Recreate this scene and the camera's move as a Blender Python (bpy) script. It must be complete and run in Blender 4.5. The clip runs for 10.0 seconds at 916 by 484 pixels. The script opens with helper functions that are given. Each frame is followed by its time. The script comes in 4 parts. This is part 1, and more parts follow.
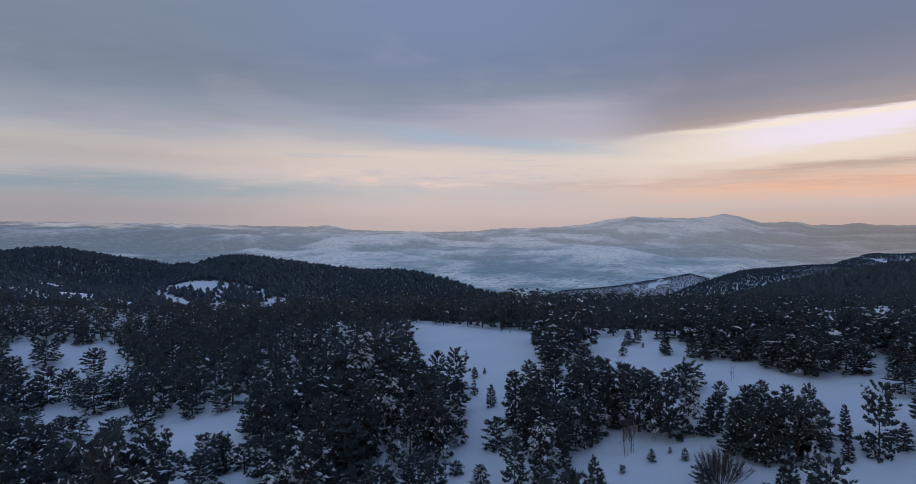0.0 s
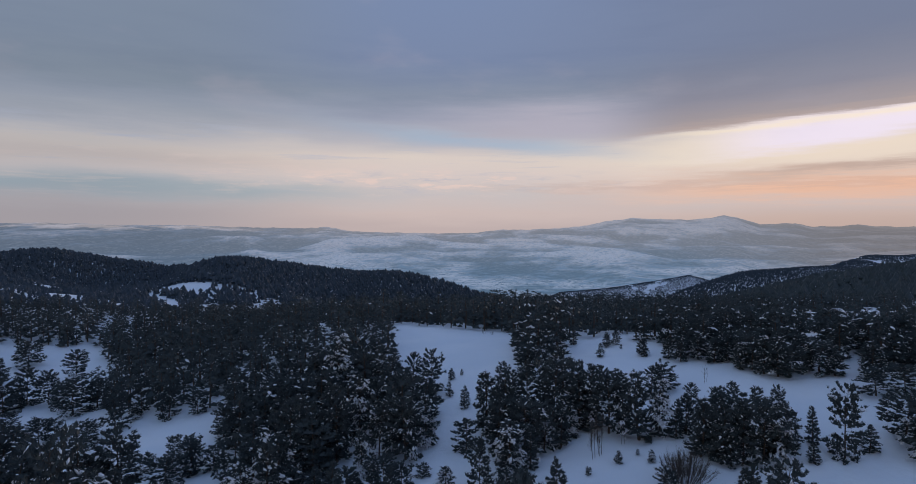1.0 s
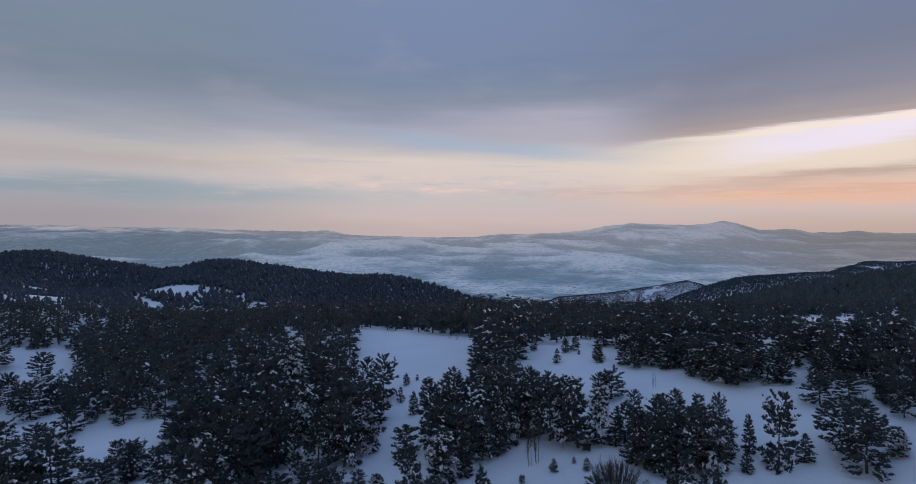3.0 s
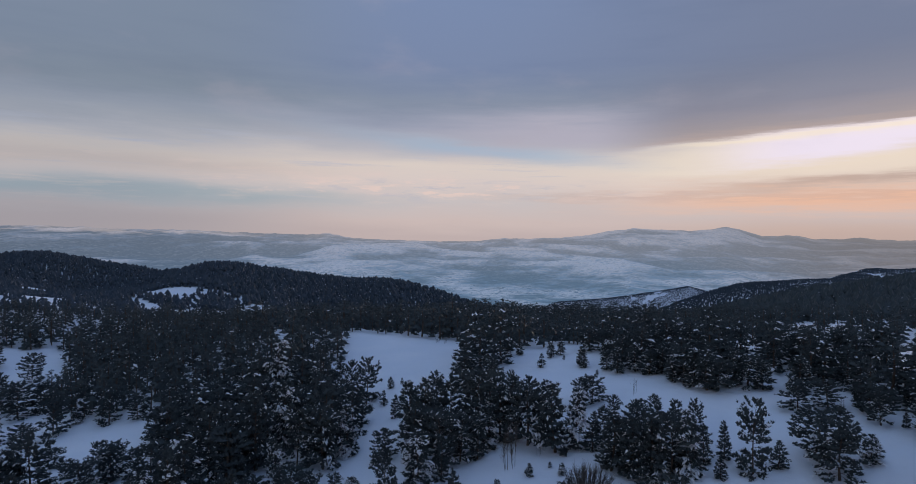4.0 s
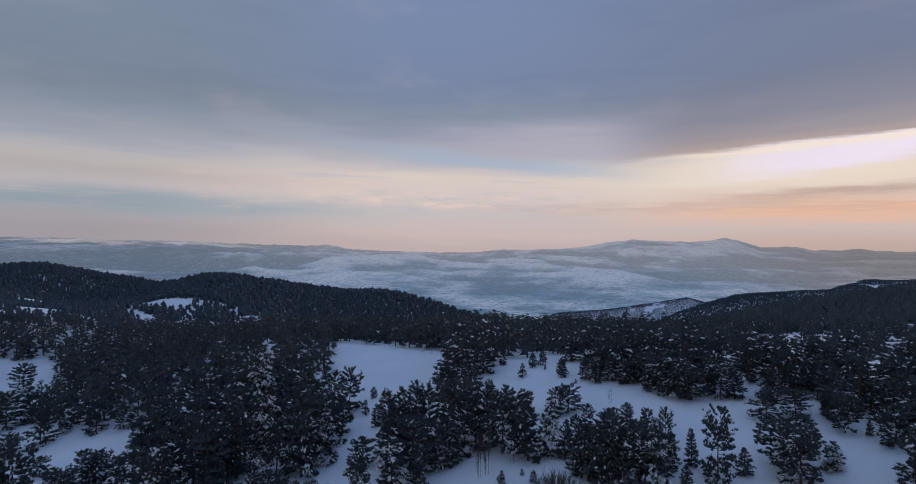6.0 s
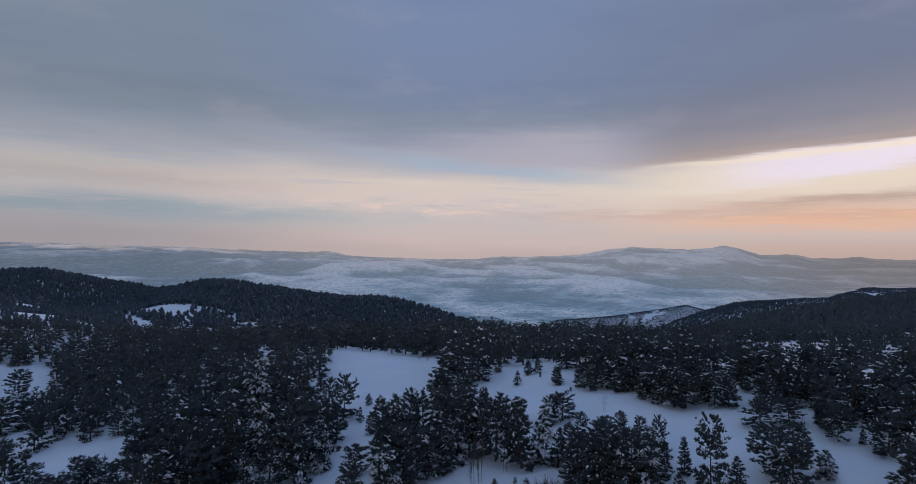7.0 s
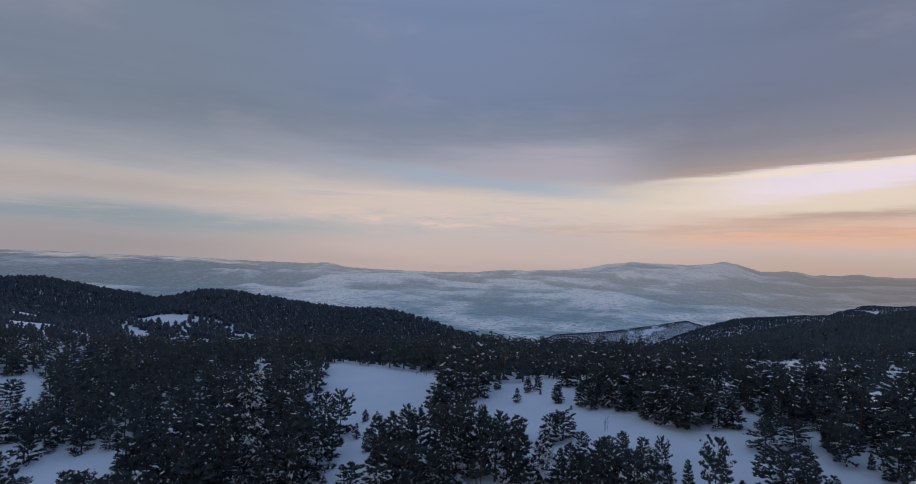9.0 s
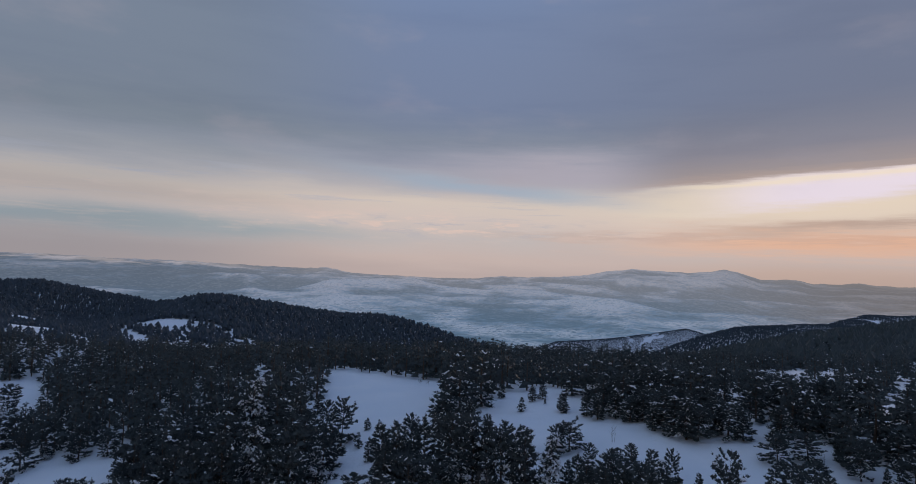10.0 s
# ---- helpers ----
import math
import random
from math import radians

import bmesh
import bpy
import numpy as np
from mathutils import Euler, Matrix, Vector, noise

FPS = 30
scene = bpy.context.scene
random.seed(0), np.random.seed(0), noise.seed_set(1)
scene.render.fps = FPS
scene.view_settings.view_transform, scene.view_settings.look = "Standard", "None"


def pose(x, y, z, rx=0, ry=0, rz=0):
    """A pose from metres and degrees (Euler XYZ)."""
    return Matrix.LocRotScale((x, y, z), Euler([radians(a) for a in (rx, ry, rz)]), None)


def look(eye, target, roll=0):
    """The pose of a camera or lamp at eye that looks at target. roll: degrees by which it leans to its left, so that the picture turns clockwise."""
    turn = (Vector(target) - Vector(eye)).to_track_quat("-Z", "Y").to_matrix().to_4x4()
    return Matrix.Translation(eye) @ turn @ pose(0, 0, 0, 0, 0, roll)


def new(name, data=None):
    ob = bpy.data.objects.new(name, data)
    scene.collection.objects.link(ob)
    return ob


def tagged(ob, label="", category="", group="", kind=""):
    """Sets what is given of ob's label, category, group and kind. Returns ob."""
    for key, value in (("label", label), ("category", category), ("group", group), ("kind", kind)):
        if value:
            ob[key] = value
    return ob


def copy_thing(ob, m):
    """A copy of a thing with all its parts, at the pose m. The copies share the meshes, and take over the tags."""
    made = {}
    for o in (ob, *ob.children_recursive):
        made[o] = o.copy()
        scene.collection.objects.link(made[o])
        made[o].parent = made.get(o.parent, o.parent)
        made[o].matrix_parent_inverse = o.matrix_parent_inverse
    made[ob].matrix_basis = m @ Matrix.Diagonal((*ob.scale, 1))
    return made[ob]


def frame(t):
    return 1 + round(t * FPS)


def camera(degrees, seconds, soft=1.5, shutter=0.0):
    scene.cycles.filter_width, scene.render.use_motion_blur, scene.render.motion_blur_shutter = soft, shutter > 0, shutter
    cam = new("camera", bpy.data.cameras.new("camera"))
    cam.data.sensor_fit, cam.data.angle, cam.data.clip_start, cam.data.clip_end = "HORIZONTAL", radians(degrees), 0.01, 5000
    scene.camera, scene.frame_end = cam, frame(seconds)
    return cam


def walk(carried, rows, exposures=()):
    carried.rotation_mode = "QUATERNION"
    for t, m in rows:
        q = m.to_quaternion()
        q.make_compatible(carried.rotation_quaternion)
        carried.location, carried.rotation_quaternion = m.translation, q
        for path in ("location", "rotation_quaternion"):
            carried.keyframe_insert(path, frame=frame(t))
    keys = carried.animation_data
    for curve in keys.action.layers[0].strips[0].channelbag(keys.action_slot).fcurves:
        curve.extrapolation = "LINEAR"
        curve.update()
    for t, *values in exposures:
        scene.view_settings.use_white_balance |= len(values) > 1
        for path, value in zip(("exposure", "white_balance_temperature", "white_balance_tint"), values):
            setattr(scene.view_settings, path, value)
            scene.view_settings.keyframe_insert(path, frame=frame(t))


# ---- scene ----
cam = camera(72.2, 10.0, soft=0.5)
PATH = [
    (0, (5.388, -0.68, 44.925), (5.36, 1.32, 44.881), 0.1),
    (0.5, (7.875, -0.438, 44.856), (7.847, 1.561, 44.814), 0.1),
    (1, (10.347, -0.11, 44.779), (10.319, 1.89, 44.74), 0.1),
    (1.5, (12.782, 0.204, 44.755), (12.754, 2.203, 44.718), 0.1),
    (2, (15.221, 0.522, 44.734), (15.192, 2.521, 44.7), 0.1),
    (2.5, (17.661, 0.937, 44.715), (17.631, 2.936, 44.684), 0.2),
    (3, (19.877, 1.237, 44.77), (19.847, 3.236, 44.744), 0.4),
    (4.5, (24.829, 0.556, 44.821), (24.789, 2.556, 44.812), 0.9),
    (5, (25.897, -0.199, 44.828), (25.858, 1.801, 44.823), 0.8),
    (5.5, (26.685, -0.883, 44.879), (26.647, 1.117, 44.888), 0.8),
    (7, (28.221, -1.464, 45.074), (28.184, 0.536, 45.118), 1.0),
    (7.5, (28.442, -1.266, 45.119), (28.405, 0.733, 45.174), 1.2),
    (8, (28.482, -0.915, 45.174), (28.445, 1.084, 45.239), 1.3),
    (8.5, (28.353, -0.41, 45.27), (28.316, 1.588, 45.346), 1.5),
    (9, (28.044, 0.224, 45.376), (28.007, 2.222, 45.461), 1.7),
    (9.5, (27.585, 1.027, 45.448), (27.548, 3.024, 45.543), 1.9),
    (10, (27.044, 1.922, 45.525), (27.006, 3.919, 45.629), 2.1),
]
walk(cam, [(t, look(eye, aim, roll)) for t, eye, aim, roll in PATH], [(0, 0.02, 6630, 11), (5.5, 0, 6600, 11), (10, -0.12, 6830, 11)])


# ---- sky, sun ----
SUN_AZ, SUN_EL = 31.0, 5.0


def srgb(r, g, b):
    return tuple((c / 255 / 12.92) if c < 11 else ((c / 255 + 0.055) / 1.055) ** 2.4 for c in (r, g, b)) + (1.0,)


class Val:
    """A number in a node tree, with the usual arithmetic."""

    def __init__(self, tree, socket):
        self.tree, self.socket = tree, socket

    def op(self, kind, *others):
        n = self.tree.nodes.new("ShaderNodeMath")
        n.operation = kind
        for i, v in enumerate((self, *others)):
            if isinstance(v, Val):
                self.tree.links.new(v.socket, n.inputs[i])
            else:
                n.inputs[i].default_value = v
        return Val(self.tree, n.outputs[0])

    def __add__(self, o):
        return self.op("ADD", o)

    def __sub__(self, o):
        return self.op("SUBTRACT", o)

    def __mul__(self, o):
        return self.op("MULTIPLY", o)

    def step(self, a, b):
        n = self.tree.nodes.new("ShaderNodeMapRange")
        n.interpolation_type = "SMOOTHSTEP"
        self.tree.links.new(self.socket, n.inputs[0])
        n.inputs[1].default_value, n.inputs[2].default_value = min(a, b), max(a, b)
        n.inputs[3].default_value, n.inputs[4].default_value = (0, 1) if a < b else (1, 0)
        return Val(self.tree, n.outputs[0])

    def bell(self, c, w):
        return (((self - c) * (1.0 / w)).op("POWER", 2.0) * -1.0).op("EXPONENT")


def mixed(tree, fac, a, b, kind="MIX"):
    n = tree.nodes.new("ShaderNodeMix")
    n.data_type, n.blend_type = "RGBA", kind
    for i, v in ((0, fac), (6, a), (7, b)):
        if isinstance(v, Val):
            tree.links.new(v.socket, n.inputs[i])
        elif hasattr(v, "is_linked"):
            tree.links.new(v, n.inputs[i])
        else:
            n.inputs[i].default_value = v
    return n.outputs[2]


def noise_val(tree, vector, scale, detail=4.0, rough=0.55, stretch=(1, 1, 1)):
    m = tree.nodes.new("ShaderNodeMapping")
    m.inputs[3].default_value = stretch
    tree.links.new(vector, m.inputs[0])
    n = tree.nodes.new("ShaderNodeTexNoise")
    n.inputs["Scale"].default_value, n.inputs["Detail"].default_value, n.inputs["Roughness"].default_value = scale, detail, rough
    tree.links.new(m.outputs[0], n.inputs["Vector"])
    return Val(tree, n.outputs[0])


def ramp(tree, fac, stops):
    n = tree.nodes.new("ShaderNodeValToRGB")
    el = n.color_ramp.elements
    while len(el) < len(stops):
        el.new(0.5)
    for e, (p, c) in zip(el, stops):
        e.position, e.color = p, c
    tree.links.new(fac.socket, n.inputs[0])
    return n.outputs[0]


def build_sky():
    w = bpy.data.worlds.new("dusk_sky")
    scene.world = w
    w.use_nodes = True
    t = w.node_tree
    bg = t.nodes["Background"]
    way = t.nodes.new("ShaderNodeTexCoord").outputs["Generated"]
    sep = t.nodes.new("ShaderNodeSeparateXYZ")
    t.links.new(way, sep.inputs[0])
    dx, dy, dz = (Val(t, o) for o in sep.outputs)
    az = dx.op("ARCTAN2", dy) * 57.2958
    el0 = dz.op("ARCSINE") * 57.2958
    broad = noise_val(t, way, 2.2, 3.0, 0.5, (1, 1, 5)) - 0.5
    fine = noise_val(t, way, 5.0, 6.0, 0.62, (1, 1, 9)) - 0.5
    wisp = noise_val(t, way, 9.0, 6.0, 0.65, (1, 1, 14)) - 0.5
    el = el0 + broad * 2.2 + fine * 1.6
    # overcast above, broken to paler bands towards the horizon
    col = ramp(t, el * (1 / 40.0), [
        (0.000, srgb(190, 175, 174)), (0.030, srgb(202, 186, 183)), (0.075, srgb(198, 191, 192)), (0.125, srgb(212, 200, 197)),
        (0.165, srgb(216, 205, 198)), (0.205, srgb(182, 182, 190)), (0.255, srgb(150, 158, 178)), (0.300, srgb(131, 143, 164)),
        (0.380, srgb(120, 136, 168)), (0.560, srgb(120, 139, 175)), (0.750, srgb(116, 144, 190)), (1.000, srgb(114, 149, 203))])
    left, right = az.step(-4, -26), az.step(4, 30) * az.step(120, 70)
    col = mixed(t, az.step(-2, -22) * el.bell(3.4, 1.0) * 0.7, col, srgb(146, 168, 178))
    col = mixed(t, left * el.bell(6.0, 1.0) * 0.7, col, srgb(196, 183, 179))
    col = mixed(t, left * el.bell(1.2, 1.6) * 0.7, col, srgb(170, 162, 166))
    col = mixed(t, left * el.bell(9.6, 1.5) * 0.62, col, srgb(144, 153, 165))
    col = mixed(t, left * el.step(9, 13) * 0.6, col, srgb(124, 137, 150))
    # clear sky in the gap between the two cloud sheets
    clear = t.nodes.new("ShaderNodeTexSky")
    clear.sky_type, clear.sun_disc = "NISHITA", False
    clear.sun_elevation, clear.sun_rotation = radians(SUN_EL), radians(SUN_AZ)
    dim = mixed(t, 1.0, clear.outputs[0], (0.06, 0.06, 0.06, 1), "MULTIPLY")
    # evening glow
    col = mixed(t, az.step(2, 26) * az.step(120, 70) * el.bell(6.4, 2.0) * 0.8, col, srgb(238, 222, 204))
    col = mixed(t, right * (el0 + fine * 1.5 + wisp * 2.2).bell(3.5, 1.1) * 0.72, col, srgb(242, 184, 148))
    col = mixed(t, az.step(15, 31) * az.step(110, 60) * (el0 + fine * 1.6 + wisp * 1.2 - az * 0.05).bell(3.35, 0.45) * 0.75, col, srgb(184, 160, 150))
    streak = (el0 * 1.0 + wisp * 3.0).bell(3.8, 0.35) * az.step(-5, 12) * az.step(120, 70)
    col = mixed(t, streak * 0.35, col, srgb(192, 168, 160))
    col = mixed(t, wisp.step(0.02, 0.2) * el0.bell(4.5, 1.6) * 0.25, col, srgb(236, 208, 196))
    col = mixed(t, az.step(12, 28) * az.step(120, 70) * el0.step(2.4, 0.8) * 0.5, col, srgb(194, 165, 150))
    # small torn clouds low down
    torn = noise_val(t, way, 16.0, 5.0, 0.6, (1, 1, 5)) - 0.5
    low = el0.bell(4.3, 0.9) * az.bell(-4, 15)
    col = mixed(t, torn.step(0.03, 0.13) * low * 0.7, col, srgb(232, 206, 196))
    col = mixed(t, torn.step(-0.04, -0.15) * low * 0.6, col, srgb(176, 180, 194))
    mares = noise_val(t, way, 6.0, 7.0, 0.68, (1, 1, 16)) - 0.5
    col = mixed(t, mares.step(0.03, 0.2) * el0.bell(6.8, 2.2) * az.step(34, 10) * 0.45, col, srgb(172, 180, 200))
    # the heavy cloud sheet with its bright lower edge
    edge = az * 0.055 + 7.35 + fine * 0.9 + wisp * 0.8 - az.bell(13, 3.5) * 0.35
    under = (el0 - edge)
    lit = (az + fine * 10.0).step(12, 24) * az.step(100, 60) * (el0 - az * 0.11 + fine * 1.8 + wisp * 1.8).step(2.9, 4.3) * under.step(0.4, -0.05)
    col = mixed(t, lit, col, mixed(t, az.step(17, 28), srgb(236, 223, 206), srgb(238, 228, 243)))
    col = mixed(t, under.bell(-0.25, 0.28) * az.step(11, 22) * az.step(110, 60) * 0.7, col, srgb(250, 234, 208))
    heavy = under.step(-0.12, 0.35) * under.step(8.0, 1.0) * az.step(10, 20) * az.step(140, 80)
    cloud = ramp(t, under * (1 / 8.0), [(0.0, srgb(184, 166, 160)), (0.10, srgb(160, 152, 157)), (0.3, srgb(140, 140, 155)), (0.8, srgb(124, 130, 152))])
    col = mixed(t, az.step(-2, 34) * az.step(140, 80) * el.step(9.0, 13.5) * 0.5, col, srgb(114, 119, 137))
    col = mixed(t, az.bell(9, 12) * (el + wisp * 1.5).bell(9.6, 1.7) * 0.9, col, srgb(178, 175, 190))
    gap = az.bell(2, 11) * (el + az * 0.1).bell(8.2, 0.65)
    col = mixed(t, gap * 0.85, col, mixed(t, 0.15, srgb(160, 186, 214), dim))
    col = mixed(t, heavy, col, cloud)
    dusk = mixed(t, 1.0, col, (0.72, 0.79, 0.86, 1), "MULTIPLY")
    col = mixed(t, az.step(-10, -34) * az.step(-130, -70) * el0.step(10, 7) * 0.8, col, dusk)
    # soft unevenness of the overcast
    billow = noise_val(t, way, 4.0, 5.0, 0.55, (1, 1, 2.6)) - 0.5
    col = mixed(t, billow.step(0.0, 0.22) * el0.step(5, 10) * 0.3, col, srgb(168, 164, 178))
    col = mixed(t, (billow + fine * 0.6).step(0.02, 0.25) * el0.bell(5.5, 2.2) * az.step(20, 0) * 0.35, col, srgb(222, 200, 196))
    shade = (broad * 0.5 + fine * 0.25) * el0.step(6, 14)
    dark = mixed(t, 1.0, col, (0.78, 0.8, 0.84, 1), "MULTIPLY")
    col = mixed(t, shade.step(-0.05, 0.16) * 0.45, col, dark)
    t.links.new(col, bg.inputs[0])
    bg.inputs[1].default_value = 1.0


build_sky()
sun = new("sun", bpy.data.lights.new("sun", "SUN"))
sun.data.energy, sun.data.angle, sun.data.color = 0.6, radians(14), (1.0, 0.82, 0.66)
away = Vector((math.sin(radians(SUN_AZ)) * math.cos(radians(SUN_EL)), math.cos(radians(SUN_AZ)) * math.cos(radians(SUN_EL)), math.sin(radians(SUN_EL))))
sun.matrix_world = look(away * 300, (0, 0, 0))


# ---- materials ----
def material(name, rough=0.7):
    m = bpy.data.materials.new(name)
    m.use_nodes = True
    p = m.node_tree.nodes["Principled BSDF"]
    p.inputs["Roughness"].default_value = rough
    return m, m.node_tree, p


def bump(tree, p, h, strength, distance):
    b = tree.nodes.new("ShaderNodeBump")
    b.inputs["Strength"].default_value, b.inputs["Distance"].default_value = strength, distance
    tree.links.new(h.socket, b.inputs["Height"])
    tree.links.new(b.outputs[0], p.inputs["Normal"])


def place(tree):
    return tree.nodes.new("ShaderNodeNewGeometry").outputs["Position"]


def snow_material():
    m, t, p = material("snow", 0.75)
    pos = place(t)
    drift = noise_val(t, pos, 0.05, 4, 0.5, (1, 1.8, 1))
    grain = noise_val(t, pos, 0.9, 5, 0.6)
    col = mixed(t, drift.step(0.35, 0.7), (0.82, 0.87, 0.94, 1), (0.89, 0.92, 0.97, 1))
    litter = noise_val(t, pos, 2.6, 6, 0.7).step(0.66, 0.74) * noise_val(t, pos, 0.12, 3, 0.5).step(0.5, 0.62)
    col = mixed(t, litter * 0.45, col, (0.2, 0.17, 0.13, 1))
    t.links.new(col, p.inputs["Base Color"])
    hummock = noise_val(t, pos, 0.28, 4, 0.55)
    bump(t, p, drift * 0.8 + hummock * 0.7 + grain * 0.22, 0.7, 0.7)
    return m


def cling_material():
    m, t, p = material("clinging_snow", 0.7)
    grain = noise_val(t, place(t), 3.0, 4, 0.6)
    t.links.new(mixed(t, grain, (0.78, 0.82, 0.88, 1), (0.9, 0.91, 0.94, 1)), p.inputs["Base Color"])
    bump(t, p, grain, 0.4, 0.15)
    return m


def needle_material():
    m, t, p = material("pine_needles", 0.65)
    pos = place(t)
    isl = Val(t, t.nodes.new("ShaderNodeNewGeometry").outputs["Random Per Island"])
    tone = Val(t, t.nodes.new("ShaderNodeObjectInfo").outputs["Random"])
    fleck = noise_val(t, pos, 1.3, 3, 0.6)
    col = mixed(t, isl, (0.018, 0.029, 0.032, 1), (0.044, 0.062, 0.066, 1))
    col = mixed(t, tone * 0.4, col, (0.044, 0.056, 0.054, 1))
    col = mixed(t, fleck.step(0.5, 0.75) * 0.3, col, (0.070, 0.088, 0.096, 1))
    t.links.new(col, p.inputs["Base Color"])
    return m


def hazed_needle_material():
    # far pines: distance haze put into the needle colour, bluer and paler
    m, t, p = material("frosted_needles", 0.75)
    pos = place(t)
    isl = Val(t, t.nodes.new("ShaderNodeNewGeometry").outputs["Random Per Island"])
    pale_fleck = noise_val(t, pos, 0.35, 5, 0.65)
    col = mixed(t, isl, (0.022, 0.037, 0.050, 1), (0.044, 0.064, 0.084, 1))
    col = mixed(t, pale_fleck.step(0.55, 0.74) * 0.4, col, (0.18, 0.21, 0.26, 1))
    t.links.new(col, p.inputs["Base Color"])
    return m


def bark_material():
    m, t, p = material("pine_bark", 0.9)
    pos = place(t)
    plates = noise_val(t, pos, 5.0, 5, 0.65, (1, 1, 0.25))
    t.links.new(mixed(t, plates, (0.035, 0.026, 0.02, 1), (0.14, 0.095, 0.065, 1)), p.inputs["Base Color"])
    bump(t, p, plates, 0.8, 0.08)
    return m


def twig_material():
    m, t, p = material("bare_twigs", 0.85)
    n = noise_val(t, place(t), 4.0, 3, 0.6)
    t.links.new(mixed(t, n, (0.05, 0.042, 0.038, 1), (0.13, 0.11, 0.095, 1)), p.inputs["Base Color"])
    return m


def distance_material():
    """Far country with the haze of evening air painted in: snowfields, dark woods, fields and hamlets."""
    m, t, p = material("far_country", 1.0)
    a = t.nodes.new("ShaderNodeAttribute")
    a.attribute_name = "country"
    land = a.outputs["Vector"]
    apart = t.nodes.new("ShaderNodeSeparateXYZ")
    t.links.new(land, apart.inputs[0])
    kx, ky, below = (Val(t, o) for o in apart.outputs)
    flat = (1, 1, 0)
    wide = noise_val(t, land, 0.28, 4, 0.55, flat)
    patch = noise_val(t, land, 1.3, 7, 0.65, (1, 0.45, 0.9))
    field = noise_val(t, land, 4.0, 6, 0.68, (1.0, 0.3, 1.2))
    speck = noise_val(t, land, 14.0, 4, 0.7, (1.0, 0.2, 1.4))
    far = (kx * kx + ky * ky).op("SQRT")
    side = kx.op("DIVIDE", ky)
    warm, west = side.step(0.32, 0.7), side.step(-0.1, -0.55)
    plain = far.step(10.5, 7.0)
    b = t.nodes.new("ShaderNodeAttribute")
    b.attribute_name = "lie"
    slope = Val(t, b.outputs["Fac"])
    # evening light put into the colour: tops pale and pink, hollows blue and dark
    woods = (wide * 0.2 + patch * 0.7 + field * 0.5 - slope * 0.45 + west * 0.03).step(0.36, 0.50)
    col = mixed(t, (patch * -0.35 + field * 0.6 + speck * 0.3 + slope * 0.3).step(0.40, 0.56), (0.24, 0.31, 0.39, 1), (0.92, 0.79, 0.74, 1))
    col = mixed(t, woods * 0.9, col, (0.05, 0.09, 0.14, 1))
    col = mixed(t, woods * (speck * 0.6 + field * 0.4).step(0.5, 0.6) * 0.5, col, (0.75, 0.72, 0.72, 1))
    hedges = (field * 0.35 + speck * 0.65).step(0.50, 0.58)
    col = mixed(t, hedges * (plain * 0.5 + 0.45), col, (0.08, 0.12, 0.17, 1))
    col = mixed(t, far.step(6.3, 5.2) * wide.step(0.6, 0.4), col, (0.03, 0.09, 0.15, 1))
    # haze painted in: base colour fades to black where the emission takes over
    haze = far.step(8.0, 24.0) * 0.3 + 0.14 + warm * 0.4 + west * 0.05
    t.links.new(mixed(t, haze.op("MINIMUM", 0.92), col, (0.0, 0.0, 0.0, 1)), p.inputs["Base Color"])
    p.inputs["Specular IOR Level"].default_value = 0.0
    # the veil of the air, painted in as emission: blue over the valley, paler towards the crest, dull and warm below
    # the glow
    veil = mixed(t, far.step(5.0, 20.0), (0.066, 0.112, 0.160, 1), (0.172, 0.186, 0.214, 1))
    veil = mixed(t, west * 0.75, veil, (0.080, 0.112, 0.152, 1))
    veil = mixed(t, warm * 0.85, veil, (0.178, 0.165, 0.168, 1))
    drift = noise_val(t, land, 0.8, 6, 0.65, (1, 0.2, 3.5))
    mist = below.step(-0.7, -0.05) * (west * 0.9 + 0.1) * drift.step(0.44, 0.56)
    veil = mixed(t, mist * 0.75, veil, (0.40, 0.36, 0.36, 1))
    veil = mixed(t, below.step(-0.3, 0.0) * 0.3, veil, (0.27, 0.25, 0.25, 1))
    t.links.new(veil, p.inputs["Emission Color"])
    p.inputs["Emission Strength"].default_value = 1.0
    return m


SNOW, CLING, NEEDLES, HAZED, BARK, TWIGS, FAR = snow_material(), cling_material(), needle_material(), hazed_needle_material(), bark_material(), twig_material(), distance_material()


# ---- ground ----
NEAR_X, NEAR_Y, NEAR_S = np.arange(-180.0, 261.0, 55.0), np.arange(0.0, 311.0, 62.0), 58.0
NEAR_SWELLS = [
    [-1.3, -10.2, -13.6, -3.9, -2.9, 2.5, 5.3, 2.8, 1.2],
    [0.9, 1.6, 13.0, 10.7, -13.3, -0.2, 2.2, 5.7, 5.1],
    [5.5, -2.4, -17.8, -12.6, 6.7, 21.0, -7.9, 2.9, 3.1],
    [-1.8, -10.0, 8.1, 22.1, -5.0, -5.9, -2.9, 9.7, -4.3],
    [3.4, -3.1, -4.1, -5.8, -7.0, 4.7, 3.9, 5.9, -1.3],
    [-3.7, 7.2, 1.1, -4.3, 5.7, 3.6, -9.8, -3.3, 4.9],
]
FAR_X, FAR_Y, FAR_S = np.arange(-660.0, 661.0, 120.0), np.arange(240.0, 961.0, 120.0), 115.0
